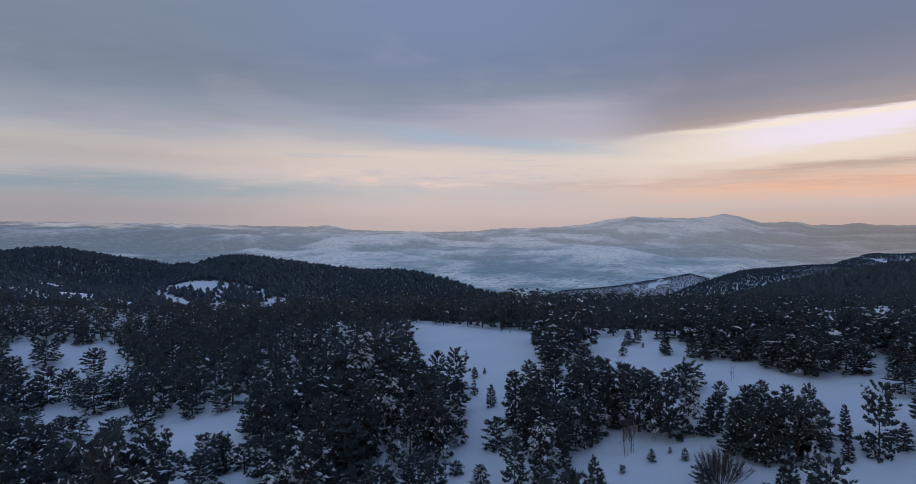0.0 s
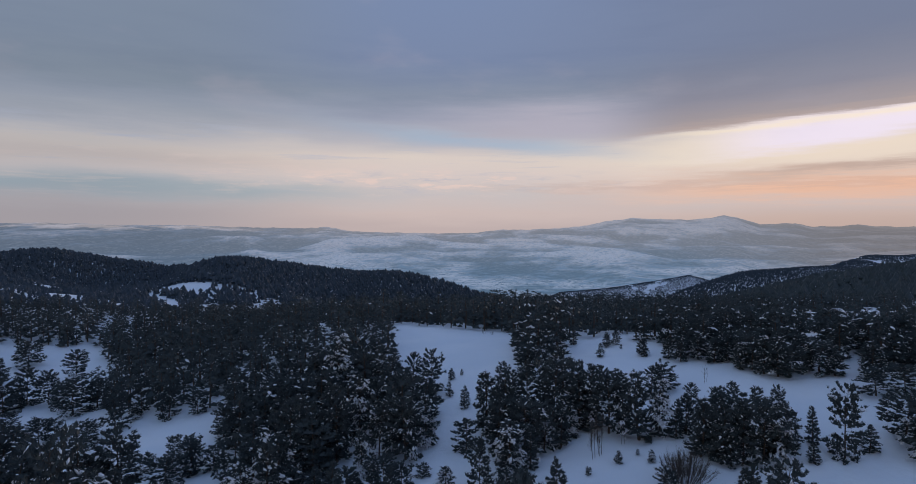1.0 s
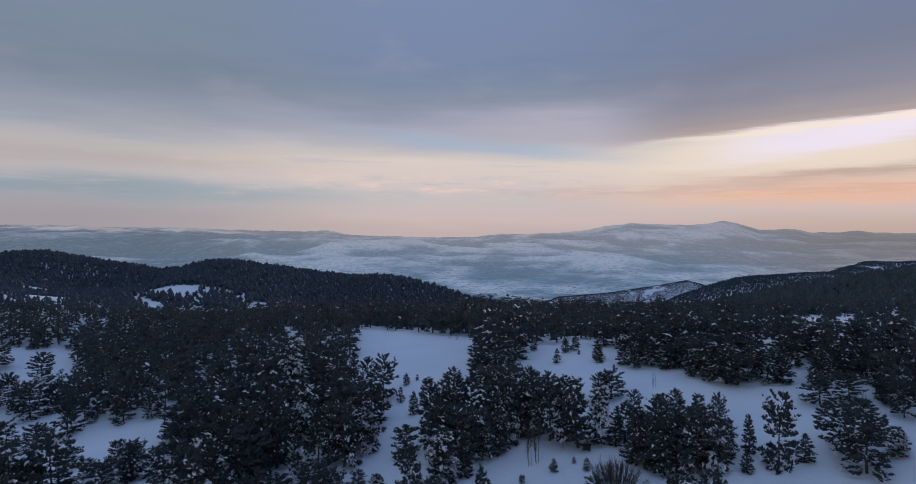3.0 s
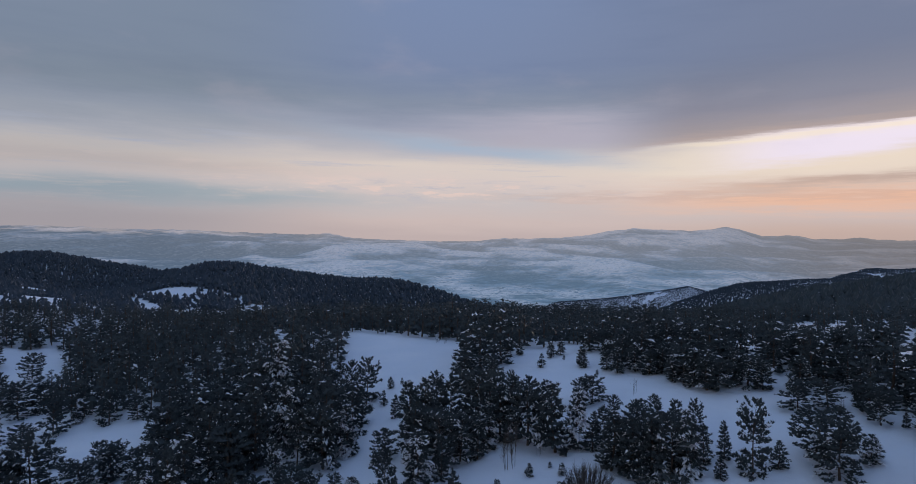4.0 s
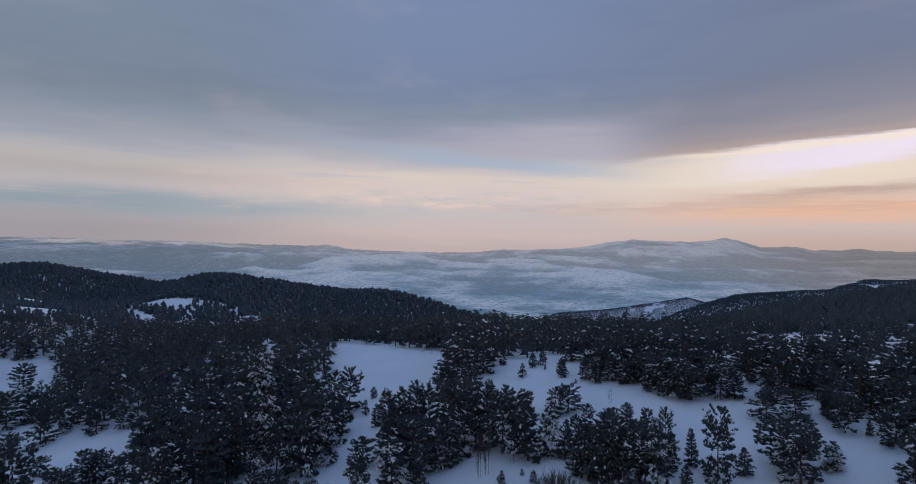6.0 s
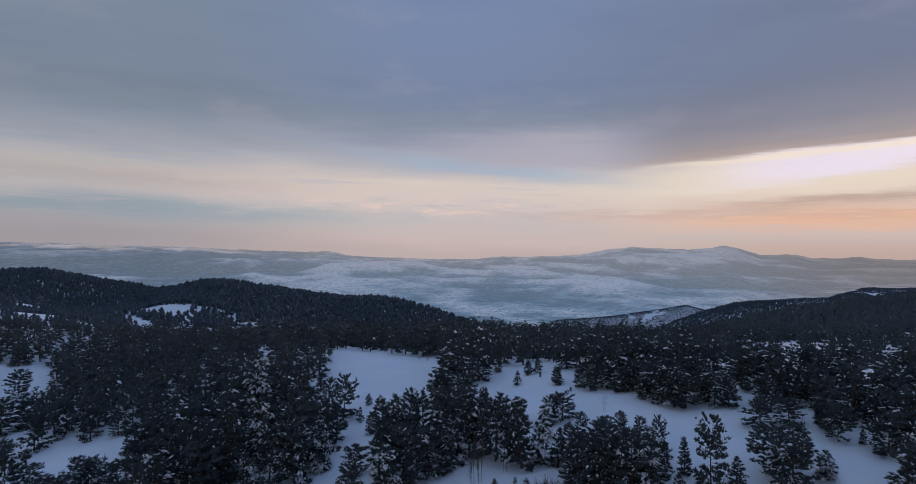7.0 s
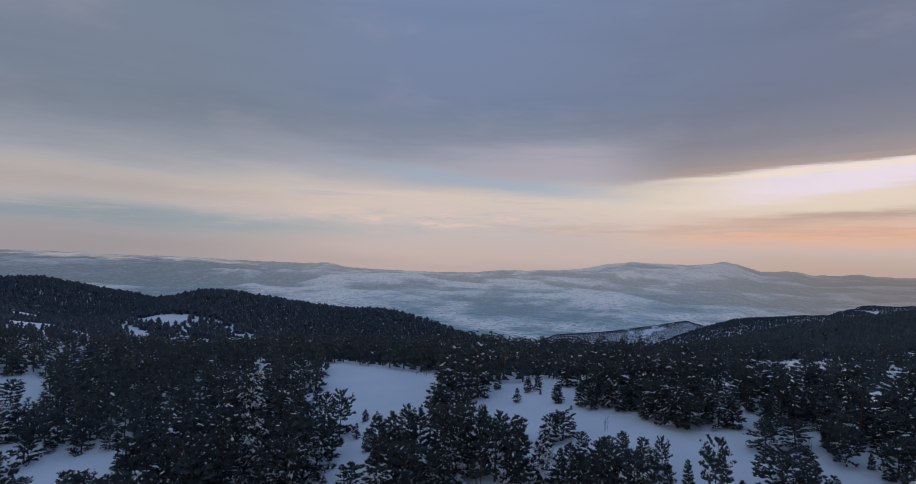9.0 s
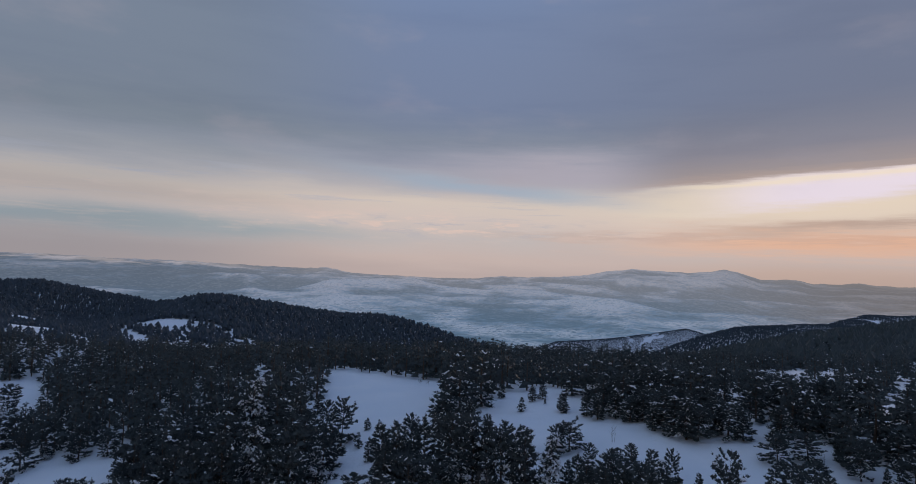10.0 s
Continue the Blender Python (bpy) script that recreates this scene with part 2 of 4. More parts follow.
FAR_SWELLS = [
    [-6, -17, -5, 27, 16, 29, 19, 22, 21, 7, 17, 5],
    [-3, 4, 23, 33, -14, -18, 4, -12, 10, 2, 22, 6],
    [7, 45, 5, -56, 51, 1, 26, 9, 28, -3, 18, 7],
    [-8, 17, 11, 39, 18, -59, -19, -31, 21, 9, 41, 24],
    [-3, 9, -67, 6, 25, 61, 74, -38, -12, -26, 4, 18],
    [18, 53, 70, 13, -72, -24, -25, -53, 19, 3, -15, -4],
    [-2, -60, -11, 6, -37, 1, 3, -11, 19, 10, -10, -10],
]
CREST_AT = [-0.75, -0.65, -0.614, -0.585, -0.558, -0.53, -0.5, -0.472, -0.445, -0.42, -0.397, -0.37, -0.347, -0.318, -0.29, -0.26, -0.235, -0.154, -0.1, -0.069, -0.04, -0.011, 0.017, 0.046, 0.069, 0.097, 0.14, 0.2]
CREST_BY = [4.7, 1.6, -4.2, -7.4, -11.1, -12.2, -11.9, -11.3, -2.3, 0.4, 3.0, 5.0, 4.9, 3.2, 1.3, 1.1, -0.6, -2.7, -2.5, -4.9, -7.7, -11.0, -12.8, -12.9, -10.6, -7.2, -7.2, -7.2]


def smooth(a, b, v):
    u = np.clip((v - a) / (np.asarray(b) - a), 0.0, 1.0)
    return u * u * (3 - 2 * u)


def swells(x, y, xs, ys, s, amounts):
    gx = np.exp(-((x[..., None] - xs) ** 2) / (2 * s * s))
    gy = np.exp(-((y[..., None] - ys) ** 2) / (2 * s * s))
    return np.einsum("...j,ji,...i->...", gy, np.array(amounts, float), gx)


def height(x, y):
    """The hillside: the shoulder under the walk, the wooded hills round it and the ridges behind them."""
    x, y = np.asarray(x, float), np.asarray(y, float)
    near = 9.0 + swells(x, y, NEAR_X, NEAR_Y, NEAR_S, NEAR_SWELLS)
    far = -40.0 + swells(x, y, FAR_X, FAR_Y, FAR_S, FAR_SWELLS)
    side = smooth(-200, 150, x)
    drop = smooth(900 - 250 * side, 2600 - 1350 * side, np.hypot(x, y))
    bearing = x / np.maximum(y, 1.0)
    far = far + np.interp(bearing, CREST_AT, CREST_BY) * smooth(470, 570, y) * (1 - smooth(1000, 1300, y))
    far = far * (1 - drop) - 480.0 * drop
    away = np.hypot((x - 30) / 1.15, y - 120)
    k = smooth(130, 230, away)
    z = near * (1 - k) + far * k
    # the wooded slope to the east climbs away from the strip
    z = z + 6.5 * smooth(0.26, 0.62, bearing) * smooth(330, 480, y) * (1 - smooth(800, 1100, y))
    # two bare-topped ridges towards the valley
    crest = np.interp(x, [150, 340, 420, 500, 545, 593, 680, 850, 1220, 1500, 2200], [-330, -170, -122, -88, -78, -67, -51, -39, -32, -22, -6])
    depth = np.interp(x, [500, 830, 1250], [1390, 1450, 1900])
    roll = 3 * np.sin(x / 83) + 1.5 * np.sin(x / 31 + 1)
    z = np.maximum(z, crest + roll - 300 * (1 - np.exp(-(((y - depth) / 420) ** 2))))
    crest = np.interp(x, [0, 340, 560, 740, 790, 880, 1000, 1300], [-300, -176, -152, -126, -116, -136, -180, -330])
    z = np.maximum(z, crest + 0.5 * roll - 300 * (1 - np.exp(-(((y - 2200) / 300) ** 2))))
    return z


def cell_noise(x, y, seed=0):
    """Smooth value noise from 0 to 1."""
    xi, yi = np.floor(x), np.floor(y)
    fx, fy = x - xi, y - yi
    fx, fy = fx * fx * (3 - 2 * fx), fy * fy * (3 - 2 * fy)

    def hashed(a, b):
        v = np.sin(a * 127.1 + b * 311.7 + seed * 74.7) * 43758.5453
        return v - np.floor(v)

    low = hashed(xi, yi) * (1 - fx) + hashed(xi + 1, yi) * fx
    high = hashed(xi, yi + 1) * (1 - fx) + hashed(xi + 1, yi + 1) * fx
    return low * (1 - fy) + high * fy


def fractal(x, y, octaves=4, seed=0, gain=0.5):
    total, amp, norm = 0.0, 1.0, 0.0
    for k in range(octaves):
        total = total + amp * cell_noise(x * 2**k + 17 * k, y * 2**k - 9 * k, seed + k)
        norm += amp
        amp *= gain
    return total / norm


def surface(x, y):
    """The height of the snow."""
    x, y = np.asarray(x, float), np.asarray(y, float)
    r = np.hypot(x, y)
    z = height(x, y) + (fractal(x / 22, y / 22, 3, 3) - 0.5) * 1.4 + (fractal(x / 5, y / 5, 2, 8) - 0.5) * 0.35
    return z + (fractal(x / 160, y / 160, 3, 5) - 0.5) * 10 * smooth(250, 700, r)


def mesh_of(name, verts, faces, mats=None, smooth_shaded=False, which=None):
    """A mesh from arrays of corners and of triangles or quads."""
    verts, faces = np.asarray(verts, np.float32), np.asarray(faces, np.int32)
    me = bpy.data.meshes.new(name)
    me.vertices.add(len(verts))
    me.vertices.foreach_set("co", verts.ravel())
    n, k = faces.shape
    me.loops.add(n * k)
    me.loops.foreach_set("vertex_index", faces.ravel())
    me.polygons.add(n)
    me.polygons.foreach_set("loop_start", np.arange(0, n * k, k, dtype=np.int32))
    me.polygons.foreach_set("use_smooth", np.full(n, smooth_shaded))
    for m in mats or []:
        me.materials.append(m)
    if which is not None:
        me.polygons.foreach_set("material_index", np.asarray(which, np.int32))
    me.update(calc_edges=True)
    return me


def grid_faces(rows, cols, closed=False):
    a = np.arange(rows - 1)[:, None] * cols
    b = np.arange(cols if closed else cols - 1)[None, :]
    c = (b + 1) % cols
    return np.stack([a + b, a + cols + b, a + cols + c, a + c], -1).reshape(-1, 4)


def build_ground():
    # rings round the walk, finest towards the view
    ang = np.concatenate([np.arange(-48, 48, 0.32), np.arange(48, 312, 4.0)])
    rad = np.concatenate([[0.0, 5.0], np.geomspace(12, 60, 16)[:-1], np.geomspace(60, 900, 200)[:-1], np.geomspace(900, 4850, 110)])
    a, r = np.radians(ang)[None, :], rad[:, None]
    x, y = 20 + r * np.sin(a), r * np.cos(a)
    z = surface(x, y)
    me = mesh_of("ground", np.stack([x, y, z], -1).reshape(-1, 3), grid_faces(len(rad), len(ang), True)[:, ::-1], [SNOW], True)
    tagged(new("ground", me), "snow-covered hillside with drifts and wooded slopes", "ground", kind="structure")


CREST_AZ = [-36.9, -33.3, -29.3, -25.1, -20.5, -17.1, -12.6, -10.0, -5.3, 0.0, 3.2, 5.3, 7.4, 10.5, 12.6, 14.6, 17.0, 19.4, 21.0, 22.1, 23.3, 24.8, 26.1, 27.3, 28.6, 31.7, 35.3]
CREST_EL = [0.45, 0.47, 0.36, 0.33, 0.2, 0.16, 0.17, -0.19, -0.34, -0.33, 0.05, 0.0, 0.1, 0.32, 0.84, 1.04, 0.93, 0.87, 1.06, 1.25, 1.0, 0.46, 0.51, 0.6, 0.27, 0.4, 0.26]


def build_distance():
    """The wide valley and the mountains at its far side; their depth is flattened along the camera's sight lines to fit
    its view.
    """
    ang = np.linspace(-44, 44, 560)
    far = np.geomspace(4300.0, 26000.0, 180)
    a, r = np.radians(ang)[None, :], far[:, None]
    east, north = r * np.sin(a), r * np.cos(a)
    top = np.interp(ang, CREST_AZ, CREST_EL) + (fractal(ang * 1.1, ang * 0, 6, 2, 0.6) - 0.5) * 0.2
    top = top[None, :]
    s = (r - 4300) / 21700
    mean = np.interp(r, [4300, 5500, 8000, 10500, 14000, 18000, 22000, 26000], [-600, -560, -550, -500, -390, -230, -60, 60])
    fold = 1 - 2 * np.abs(fractal(east / 5200, north / 4200, 5, 21, 0.45) - 0.5)
    hills = fractal(east / 2600, north / 2200, 4, 33, 0.45)
    spur = 1 - 2 * np.abs(fractal(east / 1500 + north / 5200, north / 3000, 3, 54) - 0.5)
    z = mean + ((fold - 0.7) * 340 + (hills - 0.5) * 260 + (spur - 0.7) * 130) * smooth(6800, 11500, r) + (hills - 0.5) * 40
    # the last range carries the skyline
    rise = np.tan(np.radians(top)) * r
    k = smooth(15500, 23500, r)
    z = z * (1 - k) + (rise - (1 - smooth(20500, 24000, r)) * 120 + (fold - 0.85) * 110 * (1 - smooth(22500, 24000, r))) * k
    up = np.minimum(z / r, np.tan(np.radians(top)))
    up = np.where(r > 24500, up - (r - 24500) / 60000, up)
    near = 3700 + 1150 * np.log(r / 4300) / math.log(26000 / 4300)
    place_of = np.stack([20 + near * np.sin(a), near * np.cos(a), 45 + up * near], -1).reshape(-1, 3)
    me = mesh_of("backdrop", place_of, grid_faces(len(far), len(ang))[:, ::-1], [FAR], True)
    # snowy hilltops are coloured as if sunlit, the wooded hollows between them as if shaded
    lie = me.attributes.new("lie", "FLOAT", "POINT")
    relief_light = np.clip(0.5 + (fold - 0.72) * 0.9 * (1 - 0.6 * k) + (spur - 0.68) * 0.8 + (hills - 0.5) * 0.5, 0, 1)
    lie.data.foreach_set("value", relief_light.astype(np.float32).ravel())
    land = me.attributes.new("country", "FLOAT_VECTOR", "POINT")
    below = np.degrees(np.arctan(up)) - top
    land.data.foreach_set("vector", np.stack([east / 1000, north / 1000, below], -1).astype(np.float32).ravel())
    tagged(new("backdrop", me), "hazy blue snow-streaked mountains beyond a wide valley", "mountains", kind="structure")


build_ground()
build_distance()


# ---- trees ----
def part(name, me, parent, label=""):
    ob = new(name, me)
    ob.parent = parent
    return tagged(ob, label)


ICO_V = [(0, 0, -1), (0.72, -0.53, -0.45), (-0.28, -0.85, -0.45), (-0.89, 0, -0.45), (-0.28, 0.85, -0.45), (0.72, 0.53, -0.45),
         (0.28, -0.85, 0.45), (-0.72, -0.53, 0.45), (-0.72, 0.53, 0.45), (0.28, 0.85, 0.45), (0.89, 0, 0.45), (0, 0, 1)]
ICO_F = [(0, 1, 2), (1, 0, 5), (0, 2, 3), (0, 3, 4), (0, 4, 5), (1, 5, 10), (2, 1, 6), (3, 2, 7), (4, 3, 8), (5, 4, 9),
         (1, 10, 6), (2, 6, 7), (3, 7, 8), (4, 8, 9), (5, 9, 10), (6, 10, 11), (7, 6, 11), (8, 7, 11), (9, 8, 11), (10, 9, 11)]
TET_V = [(0.95, 0, -0.35), (-0.5, 0.85, -0.3), (-0.5, -0.85, -0.3), (0, 0, 0.95)]
TET_F = [(0, 1, 3), (1, 2, 3), (2, 0, 3), (0, 2, 1)]
OCT_V = [(1, 0, 0), (0, 1, 0), (-1, 0, 0), (0, -1, 0), (0, 0, 1), (0, 0, -1)]
OCT_F = [(0, 1, 4), (1, 2, 4), (2, 3, 4), (3, 0, 4), (1, 0, 5), (2, 1, 5), (3, 2, 5), (0, 3, 5)]


class Shape:
    """Triangles in the making."""

    def __init__(self):
        self.v, self.f = [], []

    def add(self, v, f):
        n = len(self.v)
        self.v.extend(map(tuple, v))
        self.f.extend([(a + n, b + n, c + n) for a, b, c in f])

    def tube(self, pts, radii, sides=5):
        pts = [np.array(p, float) for p in pts]
        n = len(self.v)
        for i, (p, r) in enumerate(zip(pts, radii)):
            d = pts[min(i + 1, len(pts) - 1)] - pts[max(i - 1, 0)]
            d /= np.linalg.norm(d) + 1e-9
            u = np.cross(d, (0.31, 0.9, 0.2) if abs(d[2]) > 0.7 else (0, 0, 1))
            u /= np.linalg.norm(u) + 1e-9
            w = np.cross(d, u)
            for k in range(sides):
                a = 2 * math.pi * k / sides
                self.v.append(tuple(p + (u * math.cos(a) + w * math.sin(a)) * r))
        for i in range(len(pts) - 1):
            for k in range(sides):
                a, b = n + i * sides + k, n + i * sides + (k + 1) % sides
                self.f += [(a, b, a + sides), (b, b + sides, a + sides)]

    def mesh(self, name, mat, smooth_shaded=False):
        return mesh_of(name, self.v, self.f, [mat], smooth_shaded)


def lump(shape, rng, centre, size, turn, corners=ICO_V, faces=ICO_F, rough=0.3, tilt=0.0):
    v = np.array(corners) * (1 + rng.uniform(-rough, rough, (len(corners), 1))) * size
    v[:, 2] += v[:, 0] * tilt
    c, s = math.cos(turn), math.sin(turn)
    v = v @ np.array([(c, s, 0), (-s, c, 0), (0, 0, 1)]) + centre
    shape.add(v, faces)


def spray(shape, rng, centre, out, size, count, length, up=0.5, thick=0.11):
    """Needle shoots that stand out all round a clump, most of them outwards and up."""
    if count < 1:
        return
    n = rng.normal(0, 1, (count, 3))
    n /= np.linalg.norm(n, axis=1)[:, None] + 1e-9
    n[:, 2] = np.abs(n[:, 2]) * 0.95 - 0.25
    d = n * 0.8 + np.array(out) * 0.55 + rng.normal(0, 0.2, (count, 3)) + (0, 0, up)
    d /= np.linalg.norm(d, axis=1)[:, None]
    side = np.cross(d, rng.normal(0, 1, (count, 3)))
    side /= np.linalg.norm(side, axis=1)[:, None] + 1e-9
    start = centre + n * size * rng.uniform(0.65, 1.0, (count, 1))
    long = length * rng.uniform(0.55, 1.25, (count, 1))
    wide = side * length * thick
    v = np.stack([start - wide, start + wide, start + d * long], 1).reshape(-1, 3)
    shape.add(v, [(3 * k, 3 * k + 1, 3 * k + 2) for k in range(count)])


def drape(shape, rng, centre, turn, size, slope):
    """Ragged snow that hangs along a branch: a handful of shards that overlap and sag."""
    along, across = np.array((math.cos(turn), math.sin(turn), slope)), np.array((-math.sin(turn), math.cos(turn), 0.0))
    for _ in range(int(rng.integers(3, 8))):
        q, w = rng.uniform(-0.8, 0.8), rng.normal(0, 0.3)
        at = centre + (along * q + across * w) * size * 0.75 + (0, 0, -0.3 * size * (q * q + w * w) + rng.normal(0, 0.05))
        s = np.array((0.29, 0.17, 0.11)) * size * rng.uniform(0.55, 1.35)
        lump(shape, rng, at, s, turn + rng.uniform(-0.8, 0.8), OCT_V, OCT_F, 0.5, slope - rng.uniform(0.0, 0.8))


def pine_shapes(rng, slender=0.0, snowy=0.3, bare=0.08, whorls=17, lean=0.0, flat_top=0.0, detail=1.0, tiers=0.0, girth=1.0):
    """Trunk with limbs, needles and snow of a ten-metre pine. tiers: how far its branches stand apart in layers."""
    trunk, crown, snow = Shape(), Shape(), Shape()
    bend = rng.uniform(-0.35, 0.35, 2)
    shift = np.array((lean, rng.uniform(-0.3, 0.3) * lean))

    def axis(h):
        u = h / 10
        return np.array((*(bend * math.sin(u * 3) + shift * u * u * 3), h))

    hs = np.linspace(-0.4, 9.6, 7)
    trunk.tube([axis(max(h, 0)) + (0, 0, min(h, 0)) for h in hs], [0.22 - 0.02 * max(h, 0) + (0.06 if h < 0 else 0) for h in hs], 6)
    lobes = rng.uniform(0.62, 1.2, (7, 7))
    drifted = rng.uniform(0, 1.4, (7, 7)) ** 4
    coarse = 1.0 if detail > 0.8 else 1.5
    dusted = rng.choice((0.03, 0.07, 0.12, 0.2))
    for i in range(whorls):
        w = min(1.0, max(0.0, (i + rng.uniform(-0.3, 0.3)) / (whorls - 1)))
        u = bare + (0.97 - bare) * w
        cone = (1 - w) ** 0.8 * (0.62 + 0.38 * min(1, w * 5)) * 2.75 + 0.12
        dome = math.sqrt(max(0.02, 1 - (1.45 * w - 0.5) ** 2 / 0.93)) * 2.75
        reach = (cone * slender + dome * (1 - slender)) * girth
        if flat_top and w > 0.6:
            reach *= 1 + flat_top * (w - 0.6) * 2
        n = (int(rng.integers(5, 8)) if w < 0.8 else 4) if detail > 0.8 else (5 if w < 0.8 else 3)
        base = rng.uniform(0, 6.28)
        for k in range(n):
            a = base + 6.283 * k / n + rng.uniform(-0.35, 0.35)
            sector, level = int(a / 0.9) % 7, min(6, i * 7 // whorls)
            if rng.random() < 0.05 + 0.1 * tiers or (lobes[sector][level] < 0.7 and rng.random() < 0.5):
                continue
            ln = reach * lobes[sector][level] * rng.uniform(0.8, 1.06) + 0.15
            out = np.array((math.cos(a), math.sin(a), 0.0))
            lift = (-0.16 + 0.8 * w) * ln + rng.uniform(-0.1, 0.2)
            root = axis(min(9.7, max(0.35, u * 10 + rng.uniform(-0.4, 0.4) * (1 - 0.6 * tiers))))
            tip = root + out * ln + (0, 0, lift)
            if ln > 0.8:
                trunk.tube([root, tip], [0.05 - 0.025 * w, 0.012], 3)
            # a fan of needle tufts along the outer part of the branch
            across = np.array((-math.sin(a), math.cos(a), 0.0))
            tufts = int((2.5 + ln * 3.3) * (1.0 if detail > 0.8 else 0.5))
            for j in range(tufts):
                q = 1.0 if j == 0 else 0.22 + 0.76 * math.sqrt((j - rng.random()) / max(tufts - 1, 1))
                c = root + (tip - root) * q + across * rng.normal(0, 0.2) * (0.3 + ln * q * 0.75) + (0, 0, rng.normal(-0.1 * math.sin(q * 3), 0.13 * (1 - 0.4 * tiers)))
                size = np.array((0.34, 0.3, 0.25)) * rng.uniform(0.65, 1.35) * coarse * girth**0.3 * (0.7 if j == 0 else 1.0)
                turn = a + rng.uniform(-0.8, 0.8)
                lump(crown, rng, c, size, turn, TET_V, TET_F, 0.3, lift / ln * 0.5)
                spray(crown, rng, c, out, size * 0.9, 9 if j == 0 else 6, 0.4 * coarse, 0.2 + 0.5 * w, 0.11 if detail > 0.8 else 0.14)
                if rng.random() < dusted:
                    lump(snow, rng, c + rng.normal(0, 0.12, 3) + (0, 0, size[2] * 0.9) + out * 0.12, np.array((0.2, 0.12, 0.08)) * rng.choice((0.5, 0.7, 0.9, 1.3, 1.9)) * (1 + (coarse - 1) * 0.5), turn, OCT_V, OCT_F, 0.45, rng.uniform(-0.9, 0.2))
                if rng.random() < snowy * 0.55 * q * (1.4 - 1.0 * w) * (drifted[sector][level] + 0.1):
                    drape(snow, rng, c + (0, 0, size[2] * 0.8) + out * 0.1, a, rng.uniform(0.5, 1.4), lift / ln - 0.35)
    spray(crown, rng, axis(9.5), (0, 0, 1), np.array((0.15, 0.15, 0.4)), int(22 * detail), 0.36 * coarse, 0.8)
    return trunk, crown, snow


LABELS = {
    "broad": "dark green pine with a broad ragged crown and snow flecks",
    "snowy": "dark pine with white snow hanging on its lower branches",
    "young": "slender dark young pine standing in deep snow",
    "bushy": "low round bushy dark pine standing in snow",
    "spreading": "wide spreading dark pine with upturned branches",
    "laden": "pine bowed under thick white snow",
    "leaning": "leaning dark pine with a flat uneven crown",
}


def pine_model(kind, seed):
    rng = np.random.default_rng(seed)
    opts = {
        "broad": dict(slender=rng.uniform(0.25, 0.75), snowy=rng.choice((0.01, 0.04, 0.1)), bare=rng.uniform(0.03, 0.1), whorls=16),
        "snowy": dict(slender=rng.uniform(0.4, 0.8), snowy=0.7, bare=rng.uniform(0.03, 0.08), whorls=15),
        "young": dict(slender=rng.uniform(0.85, 1.0), snowy=0.06, bare=0.04, whorls=13, tiers=0.6),
        "laden": dict(slender=0.5, snowy=0.75, bare=0.03, whorls=15),
        "bushy": dict(slender=0.1, snowy=rng.choice((0.02, 0.1)), bare=0.05, whorls=12, girth=1.65),
        "spreading": dict(girth=1.6, slender=0.0, snowy=0.1, bare=rng.uniform(0.1, 0.18), whorls=12, lean=rng.uniform(-0.3, 0.3), flat_top=0.35, tiers=0.7),
        "leaning": dict(slender=0.0, snowy=0.08, bare=0.3, whorls=13, lean=0.8, flat_top=0.6, tiers=0.5),
    }[kind]
    trunk, crown, snow = pine_shapes(rng, **opts)
    ob = tagged(new("pine_tree"), LABELS[kind], "tree", "pines on the snowy shoulder")
    part("trunk", trunk.mesh("trunk", BARK, True), ob)
    part("crown", crown.mesh("crown", NEEDLES), ob, "ragged dark needle clumps")
    tagged(part("snow_load", snow.mesh("snow_load", CLING, True), ob, "white snow caught on the branches"), kind="stuff")
    return ob


MODELS = {"broad": [pine_model("broad", s) for s in range(7)], "snowy": [pine_model("snowy", 60 + s) for s in range(3)], "young": [pine_model("young", 20 + s) for s in range(3)],
          "spreading": [pine_model("spreading", 70 + s) for s in range(4)], "bushy": [pine_model("bushy", 80 + s) for s in range(4)], "laden": [pine_model("laden", 30 + s) for s in range(2)], "leaning": [pine_model("leaning", 40 + s) for s in range(2)]}
used = set()
standing = []


def plant(kind, x, y, h, rng, wide=1.0):
    model = MODELS[kind][int(rng.integers(len(MODELS[kind])))]
    z = float(surface(x, y))
    s = h / 10
    wide = wide * rng.uniform(0.9, 1.12) * (1.0 if h > 5 else 1.15)
    m = pose(x, y, z, rng.uniform(-2, 2), rng.uniform(-2, 2), rng.uniform(0, 360)) @ Matrix.Diagonal((s * wide, s * wide, s, 1))
    if model.name in used:
        copy_thing(model, m @ Matrix.Diagonal([1 / v for v in model.scale] + [1]))
    else:
        used.add(model.name)
        model.matrix_basis = m
    standing.append((x, y, h))


# ---- the plan of the clearings and of the trees that stand out: places and heights in metres ----
MAIN_CLEARING = [(-13, 181), (-9, 192), (9, 182), (23, 172), (23, 157), (19, 143), (18, 135), (11, 139), (5, 140), (-3, 158), (-9, 165)]
LANE = [(5, 143), (11, 138), (13, 121), (12, 115), (7, 114), (8, 105), (8, 97), (5, 97), (3, 105), (6, 118), (8, 123)]
LONG_STRIP = [(25, 156), (33, 151), (47, 156), (49, 142), (48, 131), (61, 120), (63, 113), (76, 105), (81, 98), (76, 91), (70, 92), (66, 98), (63, 102), (61, 110), (47, 120), (36, 128), (32, 147)]
